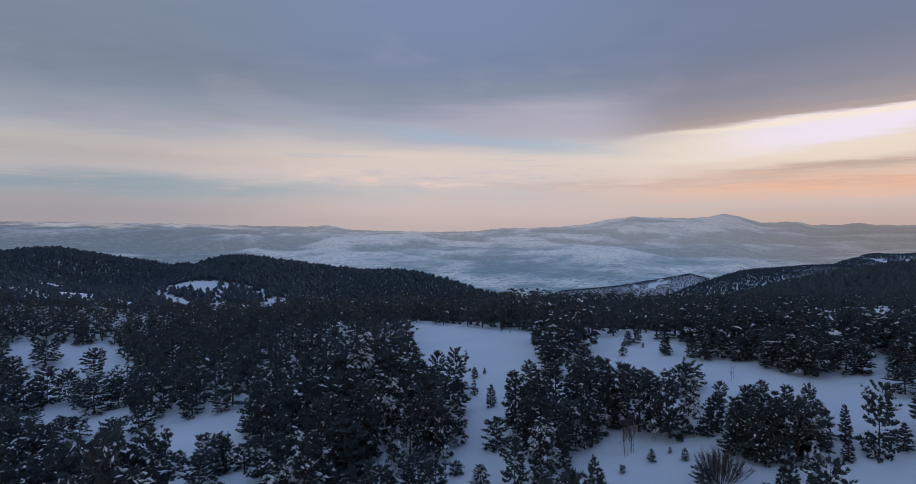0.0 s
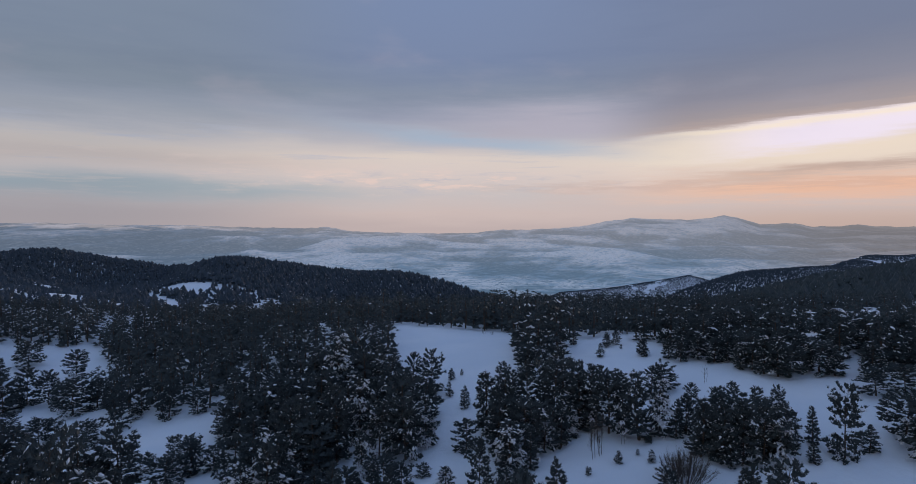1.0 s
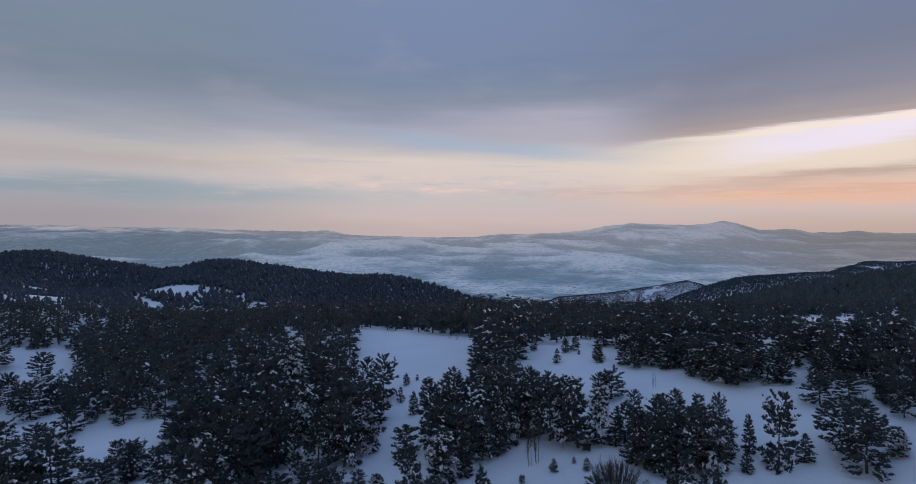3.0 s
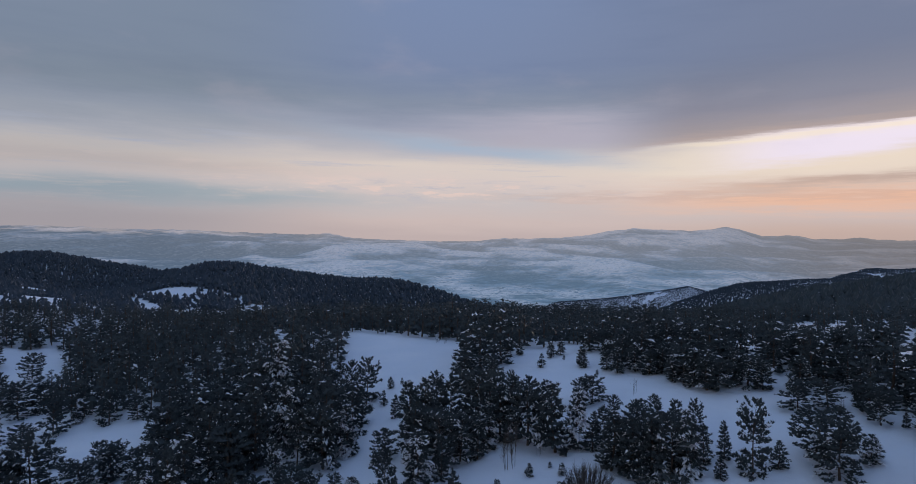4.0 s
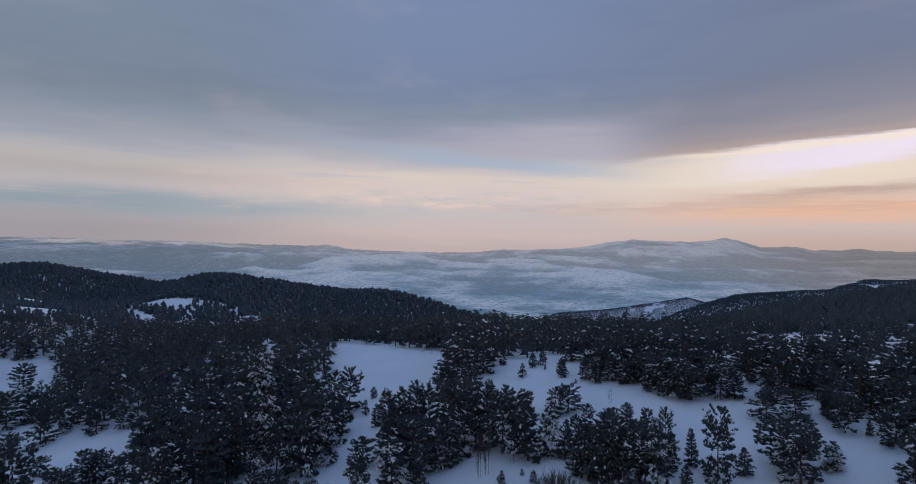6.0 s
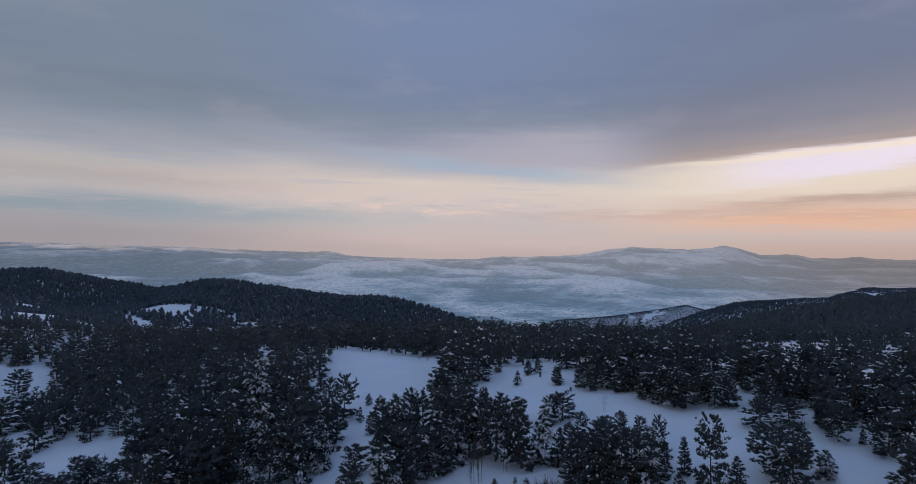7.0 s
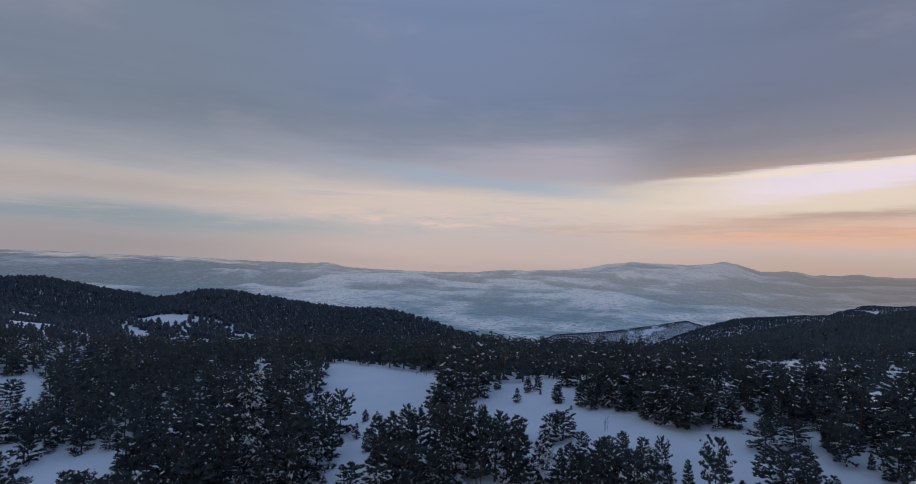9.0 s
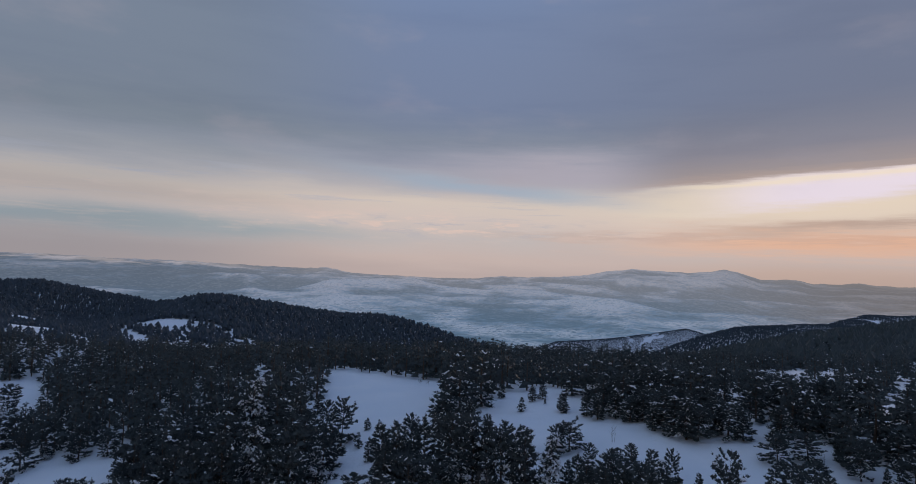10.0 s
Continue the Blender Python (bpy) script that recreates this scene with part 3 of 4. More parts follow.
EAST_OPENING = [(76, 100), (84, 102), (80, 92), (88, 87), (82, 77), (72, 79), (74, 84), (73, 95)]
FRONT_SNOW = [(22, 99), (33, 96), (39, 95), (42, 88), (44, 83), (22, 89)]
FRONT_EDGE = [(52, 84), (58, 83), (67, 82), (76, 83), (71, 76), (51, 82)]
WEST_SNOW = [(-147, 215), (-138, 216), (-120, 218), (-113, 214), (-111, 190), (-119, 188), (-134, 194), (-146, 202)]
WEST_FIELD = [(-103, 161), (-87, 160), (-64, 136), (-62, 142), (-45, 139), (-41, 128), (-37, 109), (-42, 109), (-34, 100), (-49, 102), (-73, 130), (-85, 137)]
WEST_BAY = [(-110, 161), (-97, 164), (-89, 162), (-82, 149), (-79, 141), (-84, 139), (-97, 146), (-110, 152)]
WEST_NOOK = [(-87, 136), (-75, 133), (-69, 124), (-80, 126)]
FIELD_FOOT = [(-64, 128), (-42, 128), (-38, 114), (-28, 101), (-49, 103)]
EAST_SNOW = [(69, 108), (76, 105), (87, 106), (83, 98), (80, 92), (85, 90), (88, 84), (85, 80), (75, 84), (78, 92), (76, 94), (72, 97), (63, 105)]
FRONT_WEST = [(-11, 112), (-8, 99), (-4, 100), (2, 97), (5, 91), (14, 89), (13, 97), (10, 107), (6, 117), (5, 103), (-2, 103), (-6, 107)]
CLEARINGS = [MAIN_CLEARING, LANE, LONG_STRIP, EAST_OPENING, FRONT_SNOW, FRONT_EDGE, WEST_SNOW, WEST_FIELD, WEST_BAY, WEST_NOOK, FIELD_FOOT, EAST_SNOW, FRONT_WEST]
WEST_GLADES = [
    [(-382, 558), (-436, 640), (-417, 659), (-349, 556), (-349, 535), (-367, 545)],
    [(-221, 351), (-252, 397), (-225, 366), (-211, 344)],
    [(-237, 489), (-223, 508), (-195, 507), (-197, 498), (-211, 488)],
    [(-244, 362), (-253, 406), (-226, 391), (-208, 352), (-212, 332)],
    [(-216, 439), (-213, 445), (-176, 396), (-169, 378), (-196, 409)],
    [(-146, 357), (-155, 379), (-155, 391), (-133, 336)],
    [(-139, 431), (-148, 462), (-136, 487), (-127, 467), (-133, 426)],
    [(-164, 413), (-151, 407), (-140, 386), (-150, 392)],
    [(-33, 187), (-43, 214), (-39, 214), (-30, 187)],
    [(-220, 446), (-207, 441), (-171, 397), (-165, 375), (-191, 401)],
    [(-165, 400), (-160, 414), (-133, 390), (-120, 350), (-143, 359)],
]
# snow gaps in the eastern wood: from, to, half their width
EAST_GAPS = [(125, 218, 137, 245, 5), (122, 200, 145, 250, 4), (108, 162, 125, 198, 3), (136, 215, 170, 275, 5), (109, 154, 126, 190, 3), (148, 215, 187, 281, 5), (199, 270, 225, 302, 6), (225, 283, 244, 309, 5), (119, 140, 131, 157, 4), (90, 215, 94, 228, 3), (97, 200, 103, 216, 2.5), (116, 157, 126, 174, 2), (149, 180, 163, 201, 2.5), (85, 133, 108, 195, 2), (83, 145, 94, 168, 2.5)]
LANE_TREES = [(7.1, 133.8, 2.4), (9.3, 135.7, 1.3), (-11.2, 88.1, 5.9)]
WEST_EDGE = [(3.7, 104.8, 8.3), (0.5, 100.8, 9.4), (-3.9, 101.7, 9.5), (-8.7, 109.7, 12.3), (-4.3, 113.2, 10.5), (-11.1, 103.2, 12.5), (-14.5, 102, 10.4), (-18.6, 103, 10.5), (-19.6, 93.2, 9.6), (-2.9, 88.8, 5.8), (-17.4, 135.1, 13.8)]
MIDDLE = [(13.8, 106.6, 9.9), (16.4, 101.6, 11.6), (18.5, 110.7, 8), (24.6, 103.9, 10.5), (20.8, 106.6, 10), (28.7, 101.8, 10.1), (30.9, 102.6, 9.8), (33, 99.4, 9.1), (35.7, 101.6, 7.9), (36.9, 96.1, 10.4), (40.1, 96.4, 8.8), (15.6, 97, 9.9), (19.1, 95.2, 8.7), (22.4, 97, 6.9), (25.1, 97.3, 7.2), (21.9, 79.9, 7.7)]
LADEN_TREES = [(36.9, 89.8, 1.7)]
EAST_CLUMP = [(43.7, 89.2, 8.3), (45.9, 87, 8.3), (48.5, 86.5, 8.8), (51, 85.9, 8.2), (53.1, 85.5, 8), (46.8, 86.2, 5.2), (48.3, 76.6, 5.2), (45, 91.5, 6.6), (48.3, 94, 6.2), (51.2, 92.4, 6.5), (54.2, 90.5, 6.4), (47, 88, 6.0), (52.3, 87.3, 5.6), (56.2, 88, 5.4), (44, 96, 6)]
STRIP_TREES = [(38.9, 134.1, 3), (42, 141.5, 3.3), (44.2, 142.6, 3.3), (46.8, 131.1, 3.6), (27.3, 146, 3.1), (35.6, 148, 3), (32.7, 148.8, 3.7), (44.3, 138, 1.1), (48.9, 125.1, 0.9), (27.7, 88.8, 1.1)]
FIELD_TREES = [(-39.8, 104.7, 2.9), (-36.5, 105, 6.1)]
RIM_TREES = [(47.1, 129.9, 3.7), (51, 126.5, 3.7), (52.6, 123.9, 5.1), (56, 123.9, 5.3), (57.9, 120.9, 4.7), (60.1, 120.4, 5.5), (60.6, 115.5, 4.7), (62, 113.7, 6.3), (62.7, 110.7, 6.5), (64.3, 108.9, 6.9), (66, 108.2, 5.2), (69.1, 109.6, 6), (71, 108.4, 5.5), (72.9, 106.9, 4.5), (78, 105.2, 5.9), (86.8, 103.4, 5.5)]
BUSHY = [(-52.1, 114.6, 3.5), (-45.3, 107.9, 3.1), (-47.7, 104.2, 3.4), (-49.9, 138.9, 4.9)]
# trees read one by one: place, height and breadth against a usual pine
MARKED = {
    "spreading": [(-130.1, 198.7, 8.1, 1.96), (-107.2, 186.9, 8, 1.73), (-100, 163.5, 8.5, 1.45), (-86.5, 152.4, 8.4, 1.76), (-69.5, 129.8, 5, 1.97), (-96.6, 144.9, 3.8, 2.5), (-81.6, 132.8, 5.4, 2.41), (-79.6, 135.3, 4.4, 2.24), (-39, 72.9, 16, 0.9), (-37, 97.1, 5.5, 2.5), (36.9, 82.3, 3, 2.5), (82.1, 91, 5.5, 1.45), (28.1, 122.2, 6.4, 1), (45.2, 111.2, 4.7, 1.88), (74.2, 98.2, 4.1, 1.72), (78.6, 98, 4.1, 1.93), (70.1, 85.8, 6.6, 1.7), (70.4, 80.7, 7.2, 1.53)],
    "broad": [(-129.1, 182.7, 6.9, 2.5), (-108.1, 157.9, 9.2, 2.1), (-106.9, 164.9, 9.4, 1.42), (-67.5, 137.1, 9.2, 1.1), (-104.6, 146.5, 4.5, 2.23), (-82.2, 119.8, 8.7, 1.74), (-43.7, 96.5, 10.3, 1.33), (-47.5, 97.1, 7, 1.5), (-68.9, 101.9, 5.1, 2.05), (-64, 101, 5.1, 2.01), (-42.6, 112.2, 4.6, 1.22), (-1.5, 90.6, 4.9, 1.97), (0.9, 90.1, 4.1, 1.56), (3.8, 94.3, 1.9, 2.24), (12.3, 87.7, 7.2, 1.04), (16.7, 64.6, 14, 0.95), (15.8, 86.4, 3, 1.79), (47, 71.3, 8.6, 1.25), (86.2, 86.5, 5.4, 2.49), (88.6, 85.1, 4.1, 2.07), (3.1, 127.1, 8.9, 1), (-0.9, 131.6, 7.7, 1), (10.4, 100.9, 4.8, 1.55), (17.7, 119.1, 6.5, 1.09), (31.4, 116.1, 5.6, 0.8), (34.4, 111.2, 6, 0.95), (37.3, 112.2, 4.6, 1), (42.9, 110.3, 4.9, 1), (46.9, 102.3, 4.4, 1), (50.2, 99.2, 4.5, 1), (53.2, 101.1, 3.9, 1), (55.2, 97, 4.6, 1), (57.5, 94.9, 5.3, 0.95), (24, 109.9, 6.4, 0.95), (-10.6, 138.7, 6, 0.95), (-40.2, 114, 3.9, 1.91), (-83, 156.5, 6.9, 1.77), (-93.6, 158.8, 6.9, 1.53), (-70.7, 110.7, 9.7, 1.45)],
    "snowy": [(-52.8, 101.3, 6.4, 1.09), (-32.9, 106.2, 4, 1.66), (-56.9, 140.1, 7, 1.5), (-7, 90.4, 4.1, 2.32), (-20.6, 142.5, 5.9, 0.95), (-36.7, 146.4, 4.2, 1), (-33.8, 128.3, 4.9, 1), (-26.8, 100.1, 7.1, 1.7), (-66.3, 146.3, 7.7, 1.31), (-37.7, 122.9, 5.6, 1.59), (61.3, 84.5, 9.5, 1.04)],
    "laden": [(-65.6, 142.1, 3.8, 2.03), (-6, 96.6, 7.1, 0.78), (7.4, 88.8, 3.5, 2), (32.4, 90.6, 1.8, 2.5), (35.5, 91.9, 0.9, 2.5), (75.7, 83, 3.6, 1.54), (27, 100.3, 4.9, 1), (22.2, 100.3, 2.5, 1), (-8.1, 106.2, 2.6, 1)],
    "young": [(42.3, 95.3, 5.7, 0.94), (84.6, 89.6, 2.1, 2.07), (-6.6, 147.2, 4.6, 1), (6.9, 124.5, 3, 1), (10, 117.7, 4.1, 1), (59.2, 88.7, 5.2, 0.83), (64.8, 85, 3.7, 1.1), (56.9, 84.1, 2.8, 1.2)],
    "leaning": [(75.7, 88.7, 4.4, 1.1), (23.2, 136.4, 6, 1)],
}
rng = np.random.default_rng(5)
for rows, kind, wide in ((LANE_TREES, "young", 1.25), (WEST_EDGE, "broad", 0.8), (MIDDLE, "broad", 0.9), (EAST_CLUMP, "broad", 0.98), (STRIP_TREES, "broad", 1.0), (RIM_TREES, "broad", 1.2), (FIELD_TREES, "broad", 1.3), (LADEN_TREES, "laden", 1.1)):
    for x, y, h in rows:
        pick = rng.random()
        k = kind if kind != "broad" else "young" if pick < 0.12 else "snowy" if pick < (0.6 if x < 6 else 0.22) else "spreading" if pick > 0.86 else "broad"
        plant(k, x, y, h, rng, wide)
for kind, rows in MARKED.items():
    for x, y, h, wide in rows:
        if kind in ("broad", "snowy") and wide > 1.45:
            kind = "bushy"
        plant(kind, x, y, h, rng, min(wide / (1.6 if kind in ("bushy", "spreading") else 1.0), 1.15))
for x, y, h in BUSHY:
    plant("spreading" if rng.random() < 0.5 else "bushy", x, y, h, rng, 0.9)


def inside(poly, x, y):
    """Which of the points lie within the outline."""
    p = np.array(poly, float)
    hit = np.zeros(np.shape(x), bool)
    for (x0, y0), (x1, y1) in zip(p, np.roll(p, -1, 0)):
        cross = ((y0 > y) != (y1 > y)) & (x < (x1 - x0) * (y - y0) / (y1 - y0 + 1e-12) + x0)
        hit ^= cross
    return hit


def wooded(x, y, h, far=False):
    """Where pines of that height may stand: off the clearings and out of the camera's sight lines to them."""
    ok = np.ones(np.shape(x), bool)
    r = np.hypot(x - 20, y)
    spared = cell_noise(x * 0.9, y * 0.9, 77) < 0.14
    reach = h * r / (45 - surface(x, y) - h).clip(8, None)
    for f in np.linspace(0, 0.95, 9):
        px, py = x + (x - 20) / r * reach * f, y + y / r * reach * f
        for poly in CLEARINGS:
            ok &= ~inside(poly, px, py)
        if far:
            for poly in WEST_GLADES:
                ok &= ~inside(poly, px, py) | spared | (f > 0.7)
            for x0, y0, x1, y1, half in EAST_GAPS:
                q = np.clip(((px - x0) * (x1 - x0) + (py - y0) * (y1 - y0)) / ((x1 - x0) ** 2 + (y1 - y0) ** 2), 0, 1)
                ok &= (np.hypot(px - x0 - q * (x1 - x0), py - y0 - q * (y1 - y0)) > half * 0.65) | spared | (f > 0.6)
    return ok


def scatter(rng, box, spacing, keep, jitter=0.48):
    """Jittered places over a box, thinned by keep(x, y)."""
    x0, y0, x1, y1 = box
    gx, gy = np.meshgrid(np.arange(x0, x1, spacing), np.arange(y0, y1, spacing))
    x = (gx + rng.uniform(-jitter, jitter, gx.shape) * spacing).ravel()
    y = (gy + rng.uniform(-jitter, jitter, gy.shape) * spacing).ravel()
    k = keep(x, y)
    return x[k], y[k]


# scattered trees are kept to a wedge that covers the camera's view
def view_wedge(x, y, margin=6.0):
    return (np.abs(x - 16) < y * 0.78 + 22 + margin) & (y > 20)


# pines of the near wood, one by one
rng = np.random.default_rng(11)
x, y = scatter(rng, (-110, 62, 125, 135), 5.5, lambda x, y: view_wedge(x, y) & (np.hypot(x - 20, y) < 107))
h = np.clip(rng.normal(8.6, 2.0, len(x)), 3.5, 12.5)
h = np.where(np.hypot(x - 20, y) < 86, h * 0.62, h)
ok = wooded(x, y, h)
taken = np.array(standing)
for px, py, ph, good in zip(x, y, h, ok):
    if good and np.min(np.hypot(taken[:, 0] - px, taken[:, 1] - py)) > 3.0 and len(standing) < 300:
        plant(("young", "snowy", "snowy", "broad")[int(rng.integers(4))], float(px), float(py), float(ph), rng)

# models that found no place are cleared away
for spare in [m for kind in MODELS.values() for m in kind if m.name not in used]:
    for ob in [*spare.children, spare]:
        bpy.data.objects.remove(ob)


def joined(name, label, category, shapes, x, y, h, rng, wide=1.0, needles=None):
    """One mesh of many trees; shapes: [(corners, faces, material index of each face)]."""
    V, F, W, n = [], [], [], 0
    z = surface(x, y) - 0.2
    pick = rng.integers(len(shapes), size=len(x))
    for i, (sv, sf, sw) in enumerate(shapes):
        k = np.nonzero(pick == i)[0]
        if not len(k):
            continue
        a = rng.uniform(0, 6.283, len(k))
        s = h[k] / 10
        w = s * wide * rng.uniform(0.85, 1.2, len(k))
        c, d = np.cos(a), np.sin(a)
        vx = (sv[None, :, 0] * c[:, None] - sv[None, :, 1] * d[:, None]) * w[:, None] + x[k][:, None]
        vy = (sv[None, :, 0] * d[:, None] + sv[None, :, 1] * c[:, None]) * w[:, None] + y[k][:, None]
        vz = sv[None, :, 2] * s[:, None] + z[k][:, None]
        V.append(np.stack([vx, vy, vz], -1).reshape(-1, 3))
        F.append((sf[None] + (n + np.arange(len(k)) * len(sv))[:, None, None]).reshape(-1, 3))
        W.append(np.tile(sw, len(k)))
        n += len(sv) * len(k)
    me = mesh_of(name, np.concatenate(V), np.concatenate(F), [needles or NEEDLES, CLING, BARK], False, np.concatenate(W))
    return tagged(new(name, me), label, category, kind="stuff")


def fused(trunk, crown, snow):
    v = np.array(crown.v + snow.v + trunk.v)
    a, b = len(crown.v), len(crown.v) + len(snow.v)
    f = np.array(crown.f + [tuple(i + a for i in t) for t in snow.f] + [tuple(i + b for i in t) for t in trunk.f])
    return v, f, np.array([0] * len(crown.f) + [1] * len(snow.f) + [2] * len(trunk.f))


def middle_pine(seed):
    """A pine of some hundred metres off: fewer, larger clumps."""
    rng = np.random.default_rng(seed)
    trunk, crown, snow = Shape(), Shape(), Shape()
    trunk.tube([(0, 0, -0.4), (rng.uniform(-0.2, 0.2), 0, 5), (0, 0, 9)], [0.22, 0.15, 0.04], 3)
    slender, bare, load = rng.uniform(0, 0.9), rng.uniform(0.06, 0.2), rng.choice((0.15, 0.3, 0.6, 1.0, 2.6))
    for i in range(10):
        w = (i + rng.uniform(0, 0.8)) / 10
        reach = ((1 - w) ** 0.8 * 2.5 * slender + math.sqrt(max(0.04, 1 - (1.6 * w - 0.62) ** 2)) * 2.8 * (1 - slender))
        for k in range(2):
            a = i * 2.4 + k * 3.14 + rng.uniform(-0.6, 0.6)
            d = reach * rng.uniform(0.35, 0.95)
            c = np.array((math.cos(a) * d, math.sin(a) * d, 10 * (bare + (0.97 - bare) * w)))
            size = np.array((1.0, 0.8, 0.62)) * rng.uniform(0.7, 1.2) * (1.1 - 0.55 * w)
            lump(crown, rng, c, size * 1.15, a, TET_V, TET_F, 0.45)
            spray(crown, rng, c, (math.cos(a), math.sin(a), 0.2), size, 8, 0.64, thick=0.16)
            if rng.random() < 0.13 * load:
                lump(snow, rng, c + rng.normal(0, 0.45, 3) + (0, 0, 0.4), np.array((0.34, 0.2, 0.13)) * rng.choice((0.4, 0.6, 0.8, 1.2, 1.8)), a + rng.uniform(-1, 1), OCT_V, OCT_F, 0.45, rng.uniform(-0.9, 0.2))
            if rng.random() < 0.1 * load * (1.3 - w):
                lump(snow, rng, c + (0, 0, 0.25), size * np.array((0.6, 0.5, 0.4)) * rng.uniform(0.4, 0.9), a, OCT_V, OCT_F, 0.4)
    spray(crown, rng, np.array((0, 0, 9.4)), (0, 0, 1), np.array((0.15, 0.15, 0.4)), 6, 0.7)
    return fused(trunk, crown, snow)


def edge_pine(seed):
    """A pine at the rim of the clearings."""
    rng = np.random.default_rng(seed)
    return fused(*pine_shapes(rng, slender=rng.uniform(0.0, 0.55), snowy=rng.choice((0.03, 0.12)), bare=rng.uniform(0.05, 0.12), whorls=10, detail=0.5))


def far_pine(seed):
    """A pine on the far hills: two jagged tiers."""
    rng = np.random.default_rng(seed)
    trunk, crown, snow = Shape(), Shape(), Shape()
    bare = rng.uniform(0.02, 0.1)
    for i, (foot, peak, r0) in enumerate(((bare, 0.78, 2.3), (0.45, 1.0, 2.1))):
        off = rng.normal(0, 0.2, 2)
        top = np.array((off[0] * 0.5, off[1] * 0.5, 10 * peak))
        ring = []
        for k in range(5):
            a = 6.283 * k / 5 + i + rng.uniform(-0.4, 0.4)
            r = r0 * rng.uniform(0.65, 1.2)
            ring.append((off[0] + math.cos(a) * r, off[1] + math.sin(a) * r, 10 * foot + rng.uniform(-0.4, 0.8)))
        crown.add([tuple(top)] + ring, [(0, 1 + k, 1 + (k + 1) % 5) for k in range(5)])
    for _ in range(int(rng.integers(0, 3))):
        a = rng.uniform(0, 6.283)
        lump(snow, rng, np.array((math.cos(a) * 1.9, math.sin(a) * 1.9, rng.uniform(3, 7))), np.array((0.6, 0.42, 0.34)), a, TET_V, TET_F, 0.4)
    return fused(trunk, crown, snow)


# the wood beyond, past counting
rng = np.random.default_rng(23)


def mid_wood(x, y):
    r = np.hypot(x - 20, y)
    thin = fractal(x / 34, y / 34, 3, 40)
    east = smooth(60, 110, x) * smooth(170, 200, r) * (1 - smooth(235, 260, r))
    return view_wedge(x, y) & (r > 104) & (r < 330) & (rng.random(len(x)) < np.where((thin < 0.36) & (x > -60), 0.35, 0.98) * (1 - east * np.where(fractal(x / 16, y / 16, 2, 44) < 0.5, 0.6, 0.1)))


x, y = scatter(rng, (-290, 70, 310, 335), 4.3, mid_wood)
h = np.clip(rng.normal(7.8, 1.7, len(x)), 3.5, 12) * np.where(x > 45, 0.82, 1.0) * np.where((x < -60) & (y > 230), 0.85, 1.0) * np.where((x < -120) & (y > 235), 0.85, 1.0)
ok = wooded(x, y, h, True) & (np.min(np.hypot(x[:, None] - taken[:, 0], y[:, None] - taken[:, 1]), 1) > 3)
edge = np.hypot(x - 20, y) < 152
for name, label, models, k in (("pine_stand", "dark pines with snowy branches round the clearings", [edge_pine(150 + s) for s in range(8)], ok & edge),
                               ("pine_wood", "dense dark pine wood with snow on its branches", [middle_pine(100 + s) for s in range(14)], ok & ~edge)):
    joined(name, label, "trees", models, x[k], y[k], h[k], rng, 1.22)


def hill_wood(x, y):
    r = np.hypot(x - 20, y)
    thin = fractal(x / 45, y / 45, 3, 60)
    meadow = (x < -60) & (y < 500) & (thin < 0.5)
    return view_wedge(x, y) & (r > 328) & (r < 1050) & (rng.random(len(x)) < np.where(meadow, 0.25, 0.95)) & (surface(x, y) > -46) & ((y < 700) | (x < -230))


x, y = scatter(rng, (-800, 200, 700, 850), 3.05, hill_wood)
h = np.clip(rng.normal(4.6, 1.1, len(x)), 2.6, 7.5) * np.where((x < -120) & (y < 420), 0.65, 1.0)
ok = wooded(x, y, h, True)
far_models = [far_pine(200 + s) for s in range(10)]
# western hills take the haze-tinted needles, the eastern slope the plain ones
west = ok & (x < 70)
joined("hill_forest", "blue-dark hazy pine forest covering the rounded hills", "trees", far_models, x[west], y[west], h[west], rng, 1.85, HAZED)
east = ok & (x >= 70)
joined("slope_forest", "near-black pine forest on the long eastern slope", "trees", far_models, x[east], y[east], h[east], rng, 1.85)


def ridge_tree(seed):
    """A tree on the ridges a mile off."""
    rng = np.random.default_rng(seed)
    crown = Shape()
    ring = [(math.cos(a) * 2.2 * q, math.sin(a) * 2.2 * q, rng.uniform(0, 1.5)) for a, q in zip(np.arange(5) * 1.257, rng.uniform(0.7, 1.3, 5))]
    crown.add([(rng.uniform(-0.6, 0.6), 0, 8.0)] + ring, [(0, 1 + k, 1 + (k + 1) % 5) for k in range(5)])
    return fused(Shape(), crown, Shape())


def ridge_wood(x, y):
    thin = fractal(x / 45, y / 45, 4, 80)
    r = np.hypot(x, y)
    bald = np.where(y < 1950, 0.2, 0.3) + 0.13 * smooth(760, 980, x)
    facing = ((y < np.interp(x, [500, 830, 1250], [1390, 1450, 1900]) + 40) | ((y > 2000) & (y < 2240))) & ~((y > 1950) & (x > 1050))
    return view_wedge(x, y) & (r > 1150) & (thin > bald) & (surface(x, y) > -215) & facing


x, y = scatter(rng, (100, 850, 1900, 2300), 3.2, ridge_wood, 1.2)
stout = 1 + 0.45 * (1 - smooth(640, 860, x)) * (y < 1950)
# the ridges take the haze-tinted needles as well
joined("ridge_scrub", "dark scattered trees on the snowy ridges", "trees", [ridge_tree(300 + s) for s in range(6)], x, y, np.clip(rng.normal(3.3, 1.0, len(x)), 1.6, 6) * stout, rng, 1.5, HAZED)


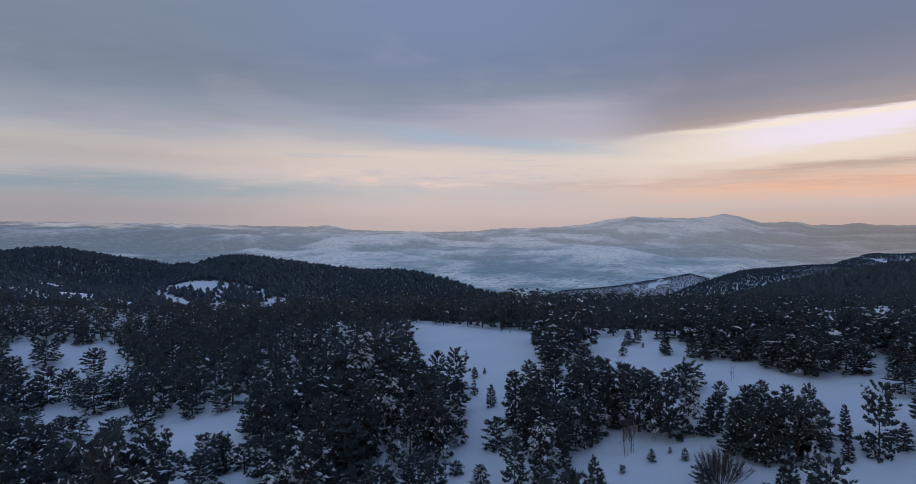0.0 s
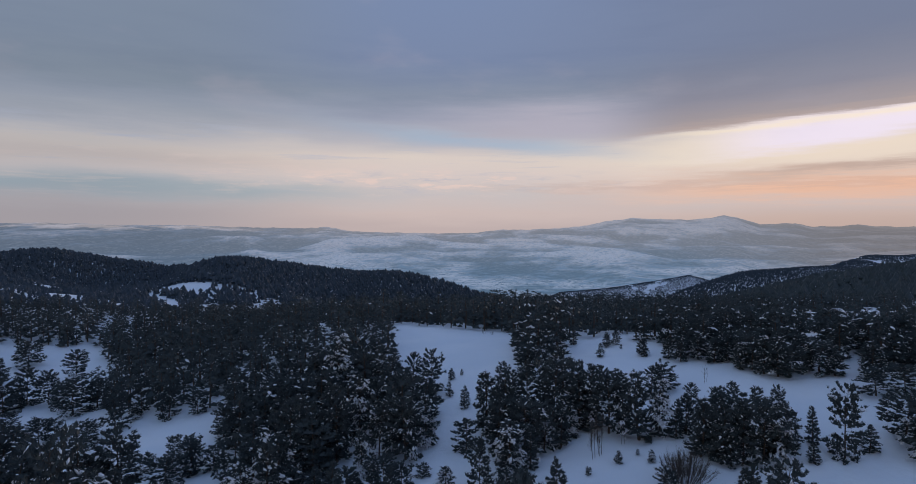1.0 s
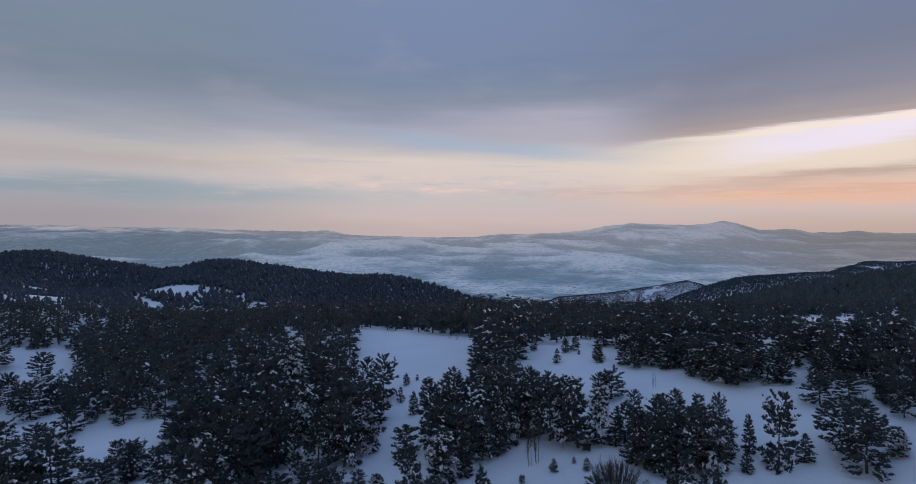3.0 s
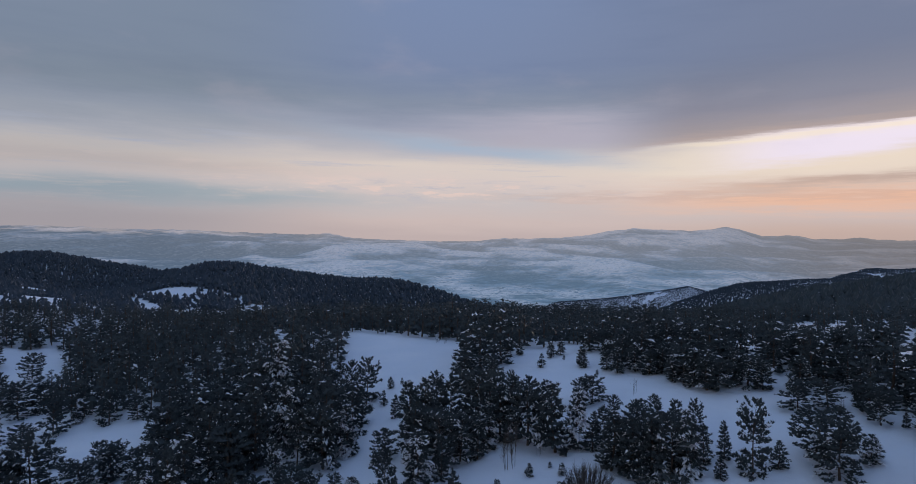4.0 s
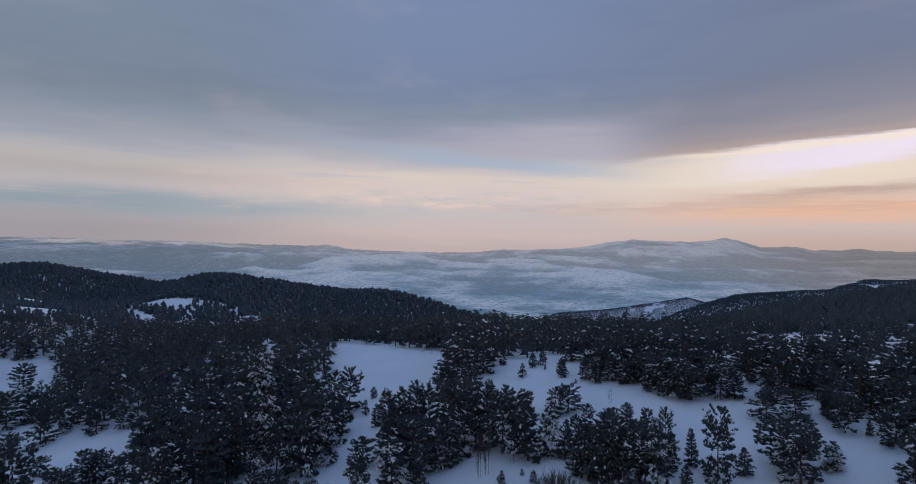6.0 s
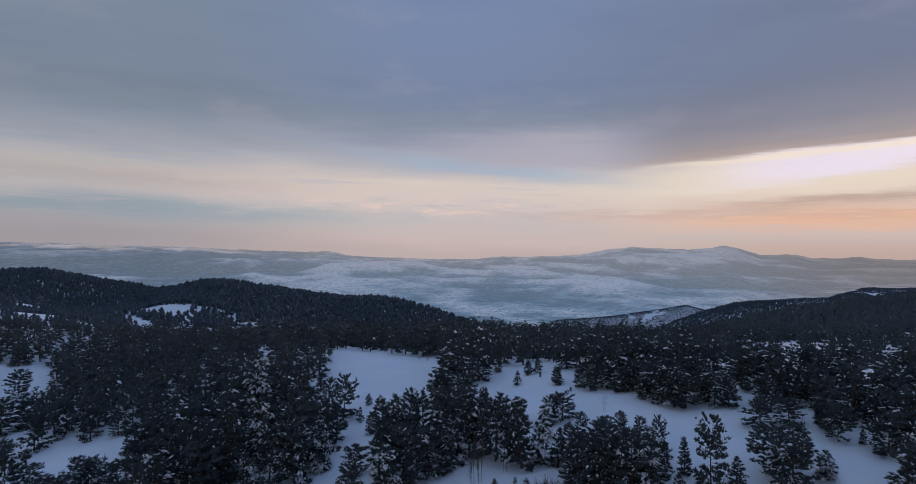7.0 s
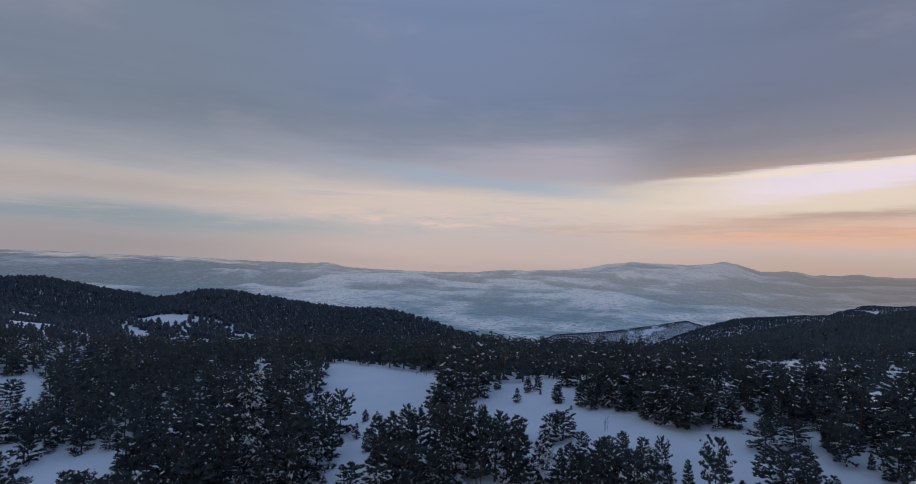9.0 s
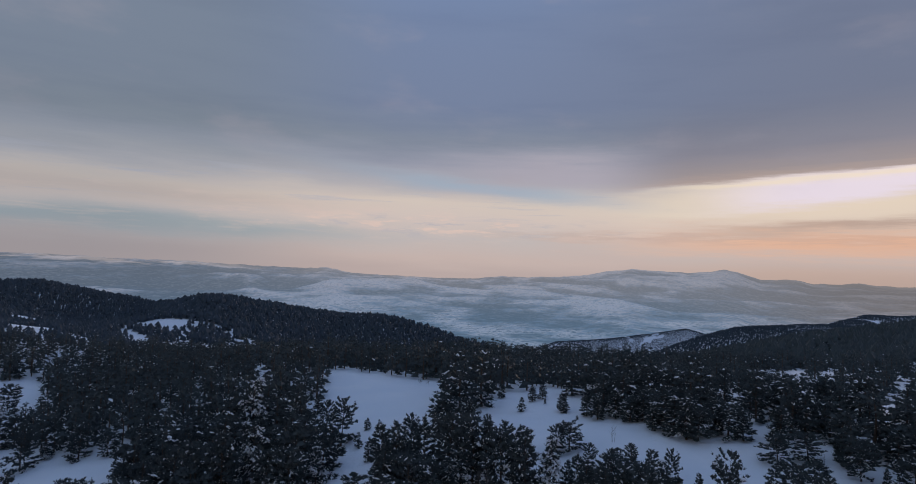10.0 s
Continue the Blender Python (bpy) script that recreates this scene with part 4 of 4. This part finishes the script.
# ---- bare shrubs and saplings ----
def bare_shrub(seed, tall, spread, stems, forks):
    rng = np.random.default_rng(seed)
    wood, twigs = Shape(), Shape()
    for i in range(stems):
        a = 6.283 * i / stems + rng.uniform(-0.4, 0.4)
        lean = rng.uniform(0.1, 1.0) * spread
        foot = np.array((math.cos(a), math.sin(a), 0)) * (0.1 + 0.3 * lean)
        top = np.array((math.cos(a) * lean, math.sin(a) * lean, tall * rng.uniform(0.8, 1.05) * (1 - 0.5 * (lean / max(spread, 0.1)) ** 2)))
        mid = foot * 0.4 + top * np.array((0.62, 0.62, 0.48)) + rng.normal(0, 0.08, 3)
        wood.tube([foot - np.array((0, 0, 0.4)), mid, top], [0.012 + tall * 0.003, 0.01 + tall * 0.0022, 0.006], 4)
        for _ in range(forks):
            base = mid + (top - mid) * rng.uniform(-0.35, 0.97)
            d = (top - mid) * 0.3 + rng.normal(0, 0.28, 3) * (0.4 + tall * 0.1) + (0, 0, 0.15)
            twigs.tube([base, base + d * 0.5 + rng.normal(0, 0.04, 3), base + d], [0.012, 0.01, 0.006], 3)
    return wood, twigs


def plant_shrub(seed, x, y, tall, spread, stems, forks, label, category, name):
    wood, twigs = bare_shrub(seed, tall, spread, stems, forks)
    ob = tagged(new(name), label, category)
    tagged(part("stem_clump", wood.mesh("stem_clump", TWIGS), ob), kind="stuff")
    tagged(part("brushwood", twigs.mesh("brushwood", TWIGS), ob), kind="stuff")
    ob.location = (x, y, float(surface(x, y)))


plant_shrub(1, 39.4, 83.4, 4.2, 4.4, 80, 40, "rounded leafless grey-brown bush in the snow", "bush", "bare_bush")
plant_shrub(2, 29.3, 93, 7.0, 0.9, 3, 60, "thin leafless tree beside dark pines", "tree", "bare_tree")
plant_shrub(3, 30.4, 93.6, 6.7, 0.9, 3, 60, "thin leafless tree beside dark pines", "tree", "bare_tree")
plant_shrub(4, 52.7, 111.4, 2.8, 0.6, 3, 8, "small leafless sapling in open snow", "tree", "bare_sapling")
plant_shrub(5, -61.3, 103.7, 7.5, 2.2, 9, 40, "leafless grey tree at the edge of a snowfield", "tree", "bare_tree")
plant_shrub(6, -37.2, 104.9, 2.5, 1.2, 7, 8, "low leafless bush in a snowfield", "bush", "bare_bush")
plant_shrub(7, 34.2, 95.5, 3.0, 0.5, 2, 9, "small leafless sapling beside dark pines", "tree", "bare_sapling")
plant_shrub(8, 15, 171.6, 1.3, 0.6, 6, 6, "tiny leafless shrub in the open clearing", "bush", "bare_bush")
plant_shrub(9, 17.3, 170.4, 1.0, 0.5, 5, 6, "tiny leafless shrub in the open clearing", "bush", "bare_bush")
plant_shrub(10, 2.3, 100.8, 0.9, 0.5, 6, 6, "low leafless weed clump in the snow", "bush", "bare_bush")
plant_shrub(11, 80.2, 97.1, 1.8, 0.5, 4, 7, "small leafless shrub in open snow", "bush", "bare_bush")
plant_shrub(12, 63, 85.6, 1.6, 0.5, 3, 6, "small leafless shrub beside a snowy pine", "bush", "bare_bush")
